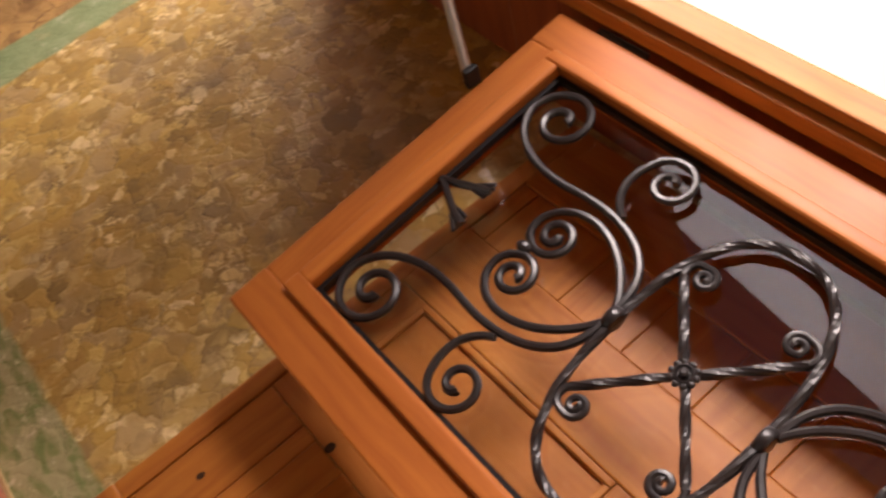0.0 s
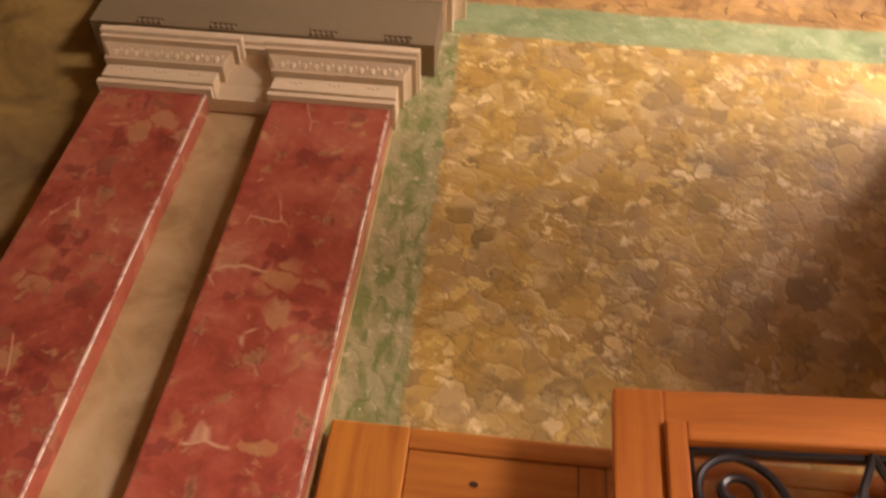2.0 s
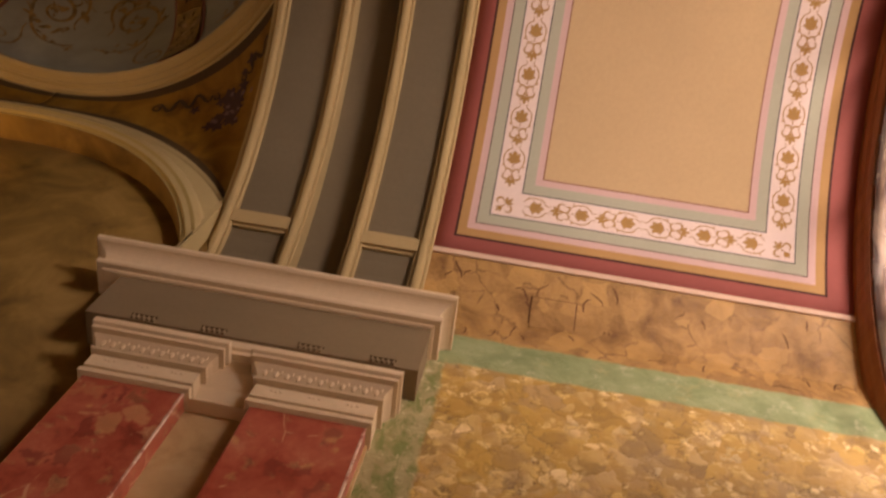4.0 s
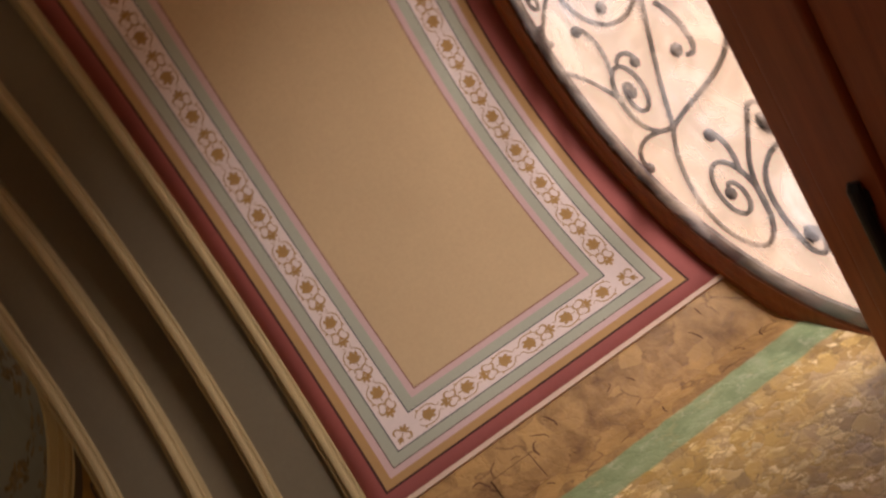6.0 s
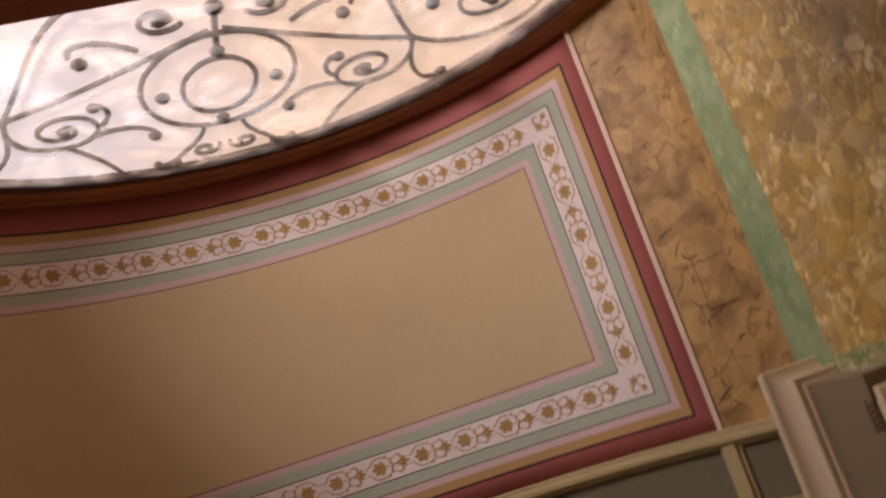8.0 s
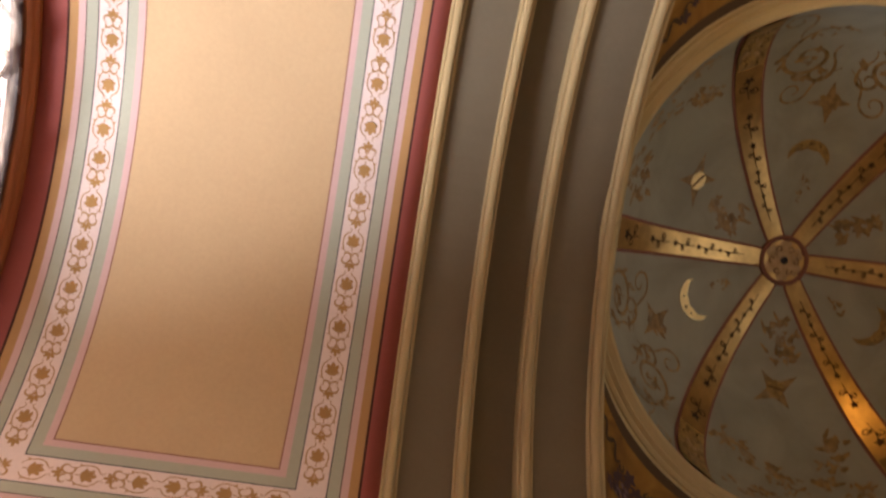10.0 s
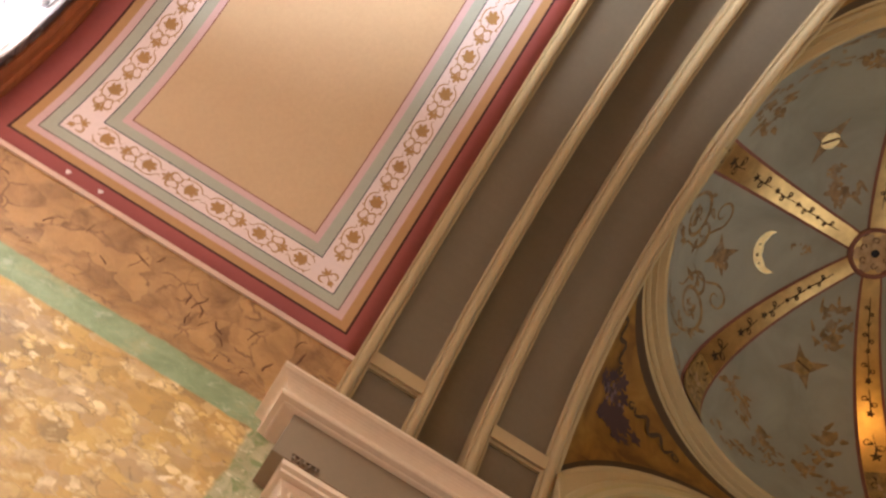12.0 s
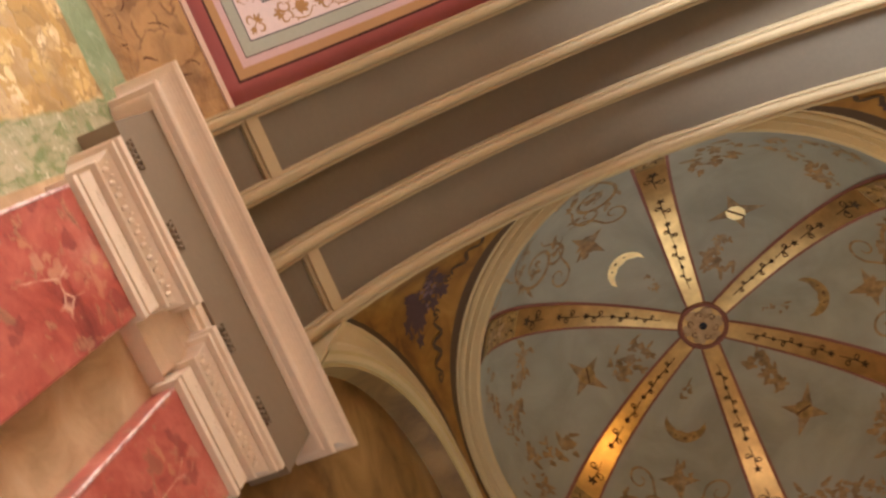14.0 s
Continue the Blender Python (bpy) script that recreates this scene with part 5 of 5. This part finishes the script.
    # hanging tassel-like tie at the head
    for s, l in ((-1, 0.092), (1, 0.084)):
        pts = bez((cx + 0.004, iy, gt - 0.002), (cx + 0.002 + s * 0.008, iy - 0.004, gt - 0.03), (cx + s * 0.020, iy - 0.006, gt - 0.05), (cx + s * 0.034, iy - 0.004, gt - l), 8)
        lp("tassel_cord", tube(pts, 0.0062, 8), IRON)
        for k in range(5):
            e = pts[-1]
            f = pts[-4]
            q = [(f[0], f[1], f[2]), (f[0] + (e[0] - f[0]) * 0.6 + 0.0045 * (k - 2), f[1] + 0.003 * (k % 2), f[2] + (e[2] - f[2]) * 0.6), (e[0] + 0.0075 * (k - 2) * 0.9, e[1] + 0.003 * (k % 2), e[2] + 0.002 * (k % 3))]
            lp("tassel_strand", tube(q, 0.0036, 6), IRON)
    # hinge
    for z in (2.28, 0.9):
        lp("hinge", tube([(W + 0.006, 0.004, z - 0.05), (W + 0.006, 0.004, z + 0.05)], 0.0065, 10), IRON, "dark steel hinge")
    return d


PINE_Z = wood("pine_leaf_upright", 2, (0.32, 0.080, 0.013), (0.58, 0.190, 0.036))
PINE_L = wood("pine_leaf_level", 0, (0.32, 0.080, 0.013), (0.58, 0.190, 0.036))
glazed_leaf()


# ---- solid outer door, folded back against the west wall ----
def outer_door():
    d = empty("door_2", "knotty pine outer door folded back against the wall", "door", kind="structure")
    x0, x1 = -1.165, -1.133
    top = 2.425
    part("stile", box(x0, x1, 0.013, 0.150, 0.02, top, 0.006, 3), OUTER_V, d)
    part("stile", box(x0, x1 - 0.005, 0.436, 0.480, 0.02, 2.385, 0.002), OUTER_V, d)
    part("stile", box(x0, x1 - 0.001, 0.716, 0.868, 0.02, 2.385, 0.004), OUTER_V, d)
    part("stile", box(x0, x1 - 0.001, 1.004, 1.16, 0.02, 2.385, 0.004), OUTER_V, d)
    part("rail", box(x0 + 0.001, x1 - 0.003, 0.150, 1.16, 2.386, top - 0.001, 0.003), OUTER_H, d)
    # two fields of level boards with open joints
    for ya, yb, edges in ((0.151, 0.435, (2.3855, 2.284, 2.248, 2.174, 2.106, 2.046)), (0.869, 1.003, (2.3855, 2.347, 2.160, 2.021))):
        zs = list(edges)
        while zs[-1] > 0.25:
            zs.append(zs[-1] - (0.066 if ya < 0.5 else 0.138))
        for za, zb in zip(zs, zs[1:]):
            part("board", box(x0 + 0.004, x1 - 0.006, ya, yb, zb + 0.0004, za - 0.0004, 0.0020, 1), OUTER_H, d)
        part("board", box(x0 + 0.004, x1 - 0.006, ya, yb, 0.03, zs[-1] - 0.001, 0.0026, 1), OUTER_H, d)
    # sunk panel in a beaded frame
    part("rail", box(x0, x1 - 0.003, 0.481, 0.715, 2.316, 2.385, 0.002), OUTER_H, d)
    part("panel", box(x0 + 0.004, x1 - 0.010, 0.481, 0.715, 1.878, 2.3155, 0.001, 1), OUTER_V, d)
    part("rail", box(x0, x1 - 0.003, 0.481, 0.715, 1.76, 1.877, 0.002), OUTER_H, d)
    part("panel", box(x0 + 0.004, x1 - 0.010, 0.481, 0.715, 0.03, 1.759, 0.001, 1), OUTER_V, d)
    for y in (0.481, 0.703):
        part("bead", box(x1 - 0.0105, x1 - 0.0005, y, y + 0.012, 1.878, 2.315, 0.003), OUTER_V, d)
    for z in (1.878, 2.3035):
        part("bead", box(x1 - 0.0105, x1 - 0.001, 0.493, 0.703, z, z + 0.0115, 0.003), OUTER_H, d)
    for y, z, r in ((0.081, 2.258, 0.0045), (0.265, 2.332, 0.0058), (0.230, 2.282, 0.0060), (0.444, 2.220, 0.0078), (0.365, 2.102, 0.0060), (0.905, 2.290, 0.0058), (0.560, 2.05, 0.005)):
        bm = bmesh.new()
        face = x1 + 0.0006 if y < 0.15 else (x1 - 0.0044 if y < 0.5 and y > 0.436 else x1 - 0.0054)
        bmesh.ops.create_circle(bm, cap_ends=True, segments=14, radius=r, matrix=Matrix.Translation((face, y, z)) @ Matrix.Rotation(math.pi / 2, 4, "Y") @ Matrix.Diagonal((1.0, 1.35, 1, 1)))
        part("knot", bm, KNOT, d, "dark knot in the wood")
    return d


KNOT = paint("dark_knot", (0.045, 0.018, 0.010), 0.3, 0.4)
outer_door()

# wall lamp in the west lunette
lamp = empty("wall_lamp", "small warm wall lamp glowing in the lunette", "wall lamp")
part("back_plate", box(-1.112, -1.085, -1.83, -1.77, 3.86, 4.00, 0.004), GOLD, lamp)
part("arm", tube([(-1.09, -1.80, 3.92), (-1.05, -1.80, 3.91), (-1.03, -1.80, 3.95)], 0.008, 8), GOLD, lamp)
part("bulb", ball((-1.03, -1.80, 3.985), 0.036, 14, (1, 1, 1.25)), BULB, lamp, "glowing warm bulb")

# stay arm between the leaf's top and the frame
arm = empty("stay_arm", "grey metal stay arm between door leaf and frame", "door stay")
part("foot", box(-0.888, -0.852, 0.955, 0.982, 2.412, 2.425, 0.004), BLACK, arm, "black bracket screwed to the leaf")
part("rod", tube([(-0.868, 0.968, 2.428), (-0.70, 1.001, 2.490), (-0.50, 1.040, 2.564)], 0.0088, 10), STEEL, arm)
part("link", tube([(-0.50, 1.040, 2.564), (-0.47, 1.12, 2.565), (-0.45, 1.205, 2.565)], 0.0080, 10), STEEL, arm)
part("pivot", ball((-0.50, 1.040, 2.564), 0.013, 10, (1, 1, 0.8)), BLACK, arm)

# ---- closing walls, floor, outside ----
def slab(name, b, mat, label, cat):
    return tagged(part(name, box(*b, 0), mat, None), label, cat, kind="structure")


slab("floor", (-1.7, 1.7, -2.9, 1.42, -0.1, 0.0), FLOOR, "unseen vestibule floor, kept pale to bounce daylight up", "floor")
# Unseen shell, added so that sky light enters only by the openings.
slab("wall_outer_west", (-1.75, -1.40, -2.9, 1.335, 0, 6.2), PLASTER, "unseen plain wall shutting out sky light", "wall")
slab("wall_outer_east", (1.40, 1.75, -2.9, 1.335, 0, 6.2), PLASTER, "unseen plain wall shutting out sky light", "wall")
slab("roof", (-3.2, 3.2, -5.6, 1.45, 6.2, 6.4), PLASTER, "unseen plain slab shutting out sky light", "roof")
# unseen hall beyond the crossing, with a tall window added at its far end
slab("floor_hall", (-3.2, 3.2, -5.5, -2.9, -0.1, 0.0), FLOOR, "unseen hall floor in the same pale stone", "floor")
slab("wall_hall_west", (-3.3, -3.0, -5.5, -2.75, 0, 6.2), PLASTER, "plain plastered hall wall", "wall")
slab("wall_hall_east", (3.0, 3.3, -5.5, -2.75, 0, 6.2), PLASTER, "plain plastered hall wall", "wall")
slab("wall_hall_end", (-3.2, -1.3, -5.5, -5.3, 0, 6.2), PLASTER, "plain plastered hall wall beside the window", "wall")
slab("wall_hall_end_east", (1.3, 3.2, -5.5, -5.3, 0, 6.2), PLASTER, "plain plastered hall wall beside the window", "wall")
slab("wall_hall_sill", (-1.3, 1.3, -5.5, -5.3, 0, 1.2), PLASTER, "plain plastered wall under the hall window", "wall")
slab("wall_hall_lintel", (-1.3, 1.3, -5.5, -5.3, 5.4, 6.2), PLASTER, "plain plastered wall over the hall window", "wall")


def back_wall():
    """The wall with the open arch between crossing and hall."""
    n = 32
    bm = bmesh.new()
    for y in (-2.82, -2.95):
        inner = [(1.15, 0.0)] + [(1.15 * math.cos(a), ZC + 1.22 * math.sin(a)) for a in np.linspace(0, math.pi, n + 1)] + [(-1.15, 0.0)]
        outer = [(3.2, 0.0)] + [(max(-3.2, min(3.2, 4.2 * math.cos(a))), min(6.2, ZC + 4.2 * math.sin(a))) for a in np.linspace(0, math.pi, n + 1)] + [(-3.2, 0.0)]
        i = [bm.verts.new((x, y, z)) for x, z in inner]
        o = [bm.verts.new((x, y, z)) for x, z in outer]
        for k in range(len(i) - 1):
            bm.faces.new((i[k], i[k + 1], o[k + 1], o[k]))
    return tagged(part("wall_south", bm, LUNETTE, None), "russet wall with an open arch into the hall", "wall", kind="structure")


back_wall()


def front_wall():
    """The masonry round the arched opening."""
    n = 40
    arc = [((R - 0.01) * math.cos(a), ZC + (R - 0.01) * math.sin(a)) for a in np.linspace(0, math.pi, n + 1)]
    bm = bmesh.new()
    outer = [(1.75, max(ZC, 0) + (6.2 - ZC) * min(1, 2 * i / n)) if i <= n / 4 else ((1.75 - 3.5 * (i - n / 4) / (n / 2), 6.2) if i <= 3 * n / 4 else (-1.75, 6.2 - (6.2 - ZC) * (i - 3 * n / 4) / (n / 4))) for i in range(n + 1)]
    outer = [(1.75, ZC + (6.2 - ZC) * i / (n / 4)) if i <= n / 4 else o for i, o in enumerate(outer)]
    for y in (1.322, 1.334):
        a = [bm.verts.new((x, y, z)) for x, z in arc]
        o = [bm.verts.new((x, y, z)) for x, z in outer]
        for i in range(n):
            bm.faces.new((a[i], a[i + 1], o[i + 1], o[i]))
        for s, e in ((0, 1), (n, -1)):
            p = [bm.verts.new(q) for q in ((e * (R - 0.01), y, 0), (e * 1.75, y, 0))]
            bm.faces.new((a[s], o[s], p[1], p[0]))
    ob = part("wall_north", bm, PLASTER, None)
    return tagged(ob, "masonry wall round the arched doorway", "wall", kind="structure")


front_wall()
k = Mat("bright_sky")
em = k.nt.nodes.new("ShaderNodeEmission")
tone = k.math("ADD", k.math("MULTIPLY", k.grey(k.axis(0), -4.0, 3.0), 0.75), k.math("MULTIPLY", k.noise(0.5, 4), 0.25))
link(k.nt, k.ramp(tone, ((0.15, (1.0, 0.80, 0.62)), (0.45, (1.0, 0.89, 0.85)), (0.8, (0.93, 0.94, 1.0)))), em.inputs[0])
link(k.nt, k.math("ADD", k.math("MULTIPLY", k.grey(k.axis(2), 2.0, 9.0), 3.0), 1.8), em.inputs[1])
link(k.nt, em.outputs[0], k.nt.nodes["Material Output"].inputs[0])
ob = obj("backdrop", [(-30, 9, -0.1), (30, 9, -0.1), (30, 14, 40), (-30, 14, 40)], [(0, 1, 2, 3)], k.m)
tagged(ob, "bright hazy sky beyond the door", "sky", kind="structure")
slab("ground", (-60, 60, 1.42, 120, -0.2, -0.1), PAVING, "grey paving outside the door", "ground")
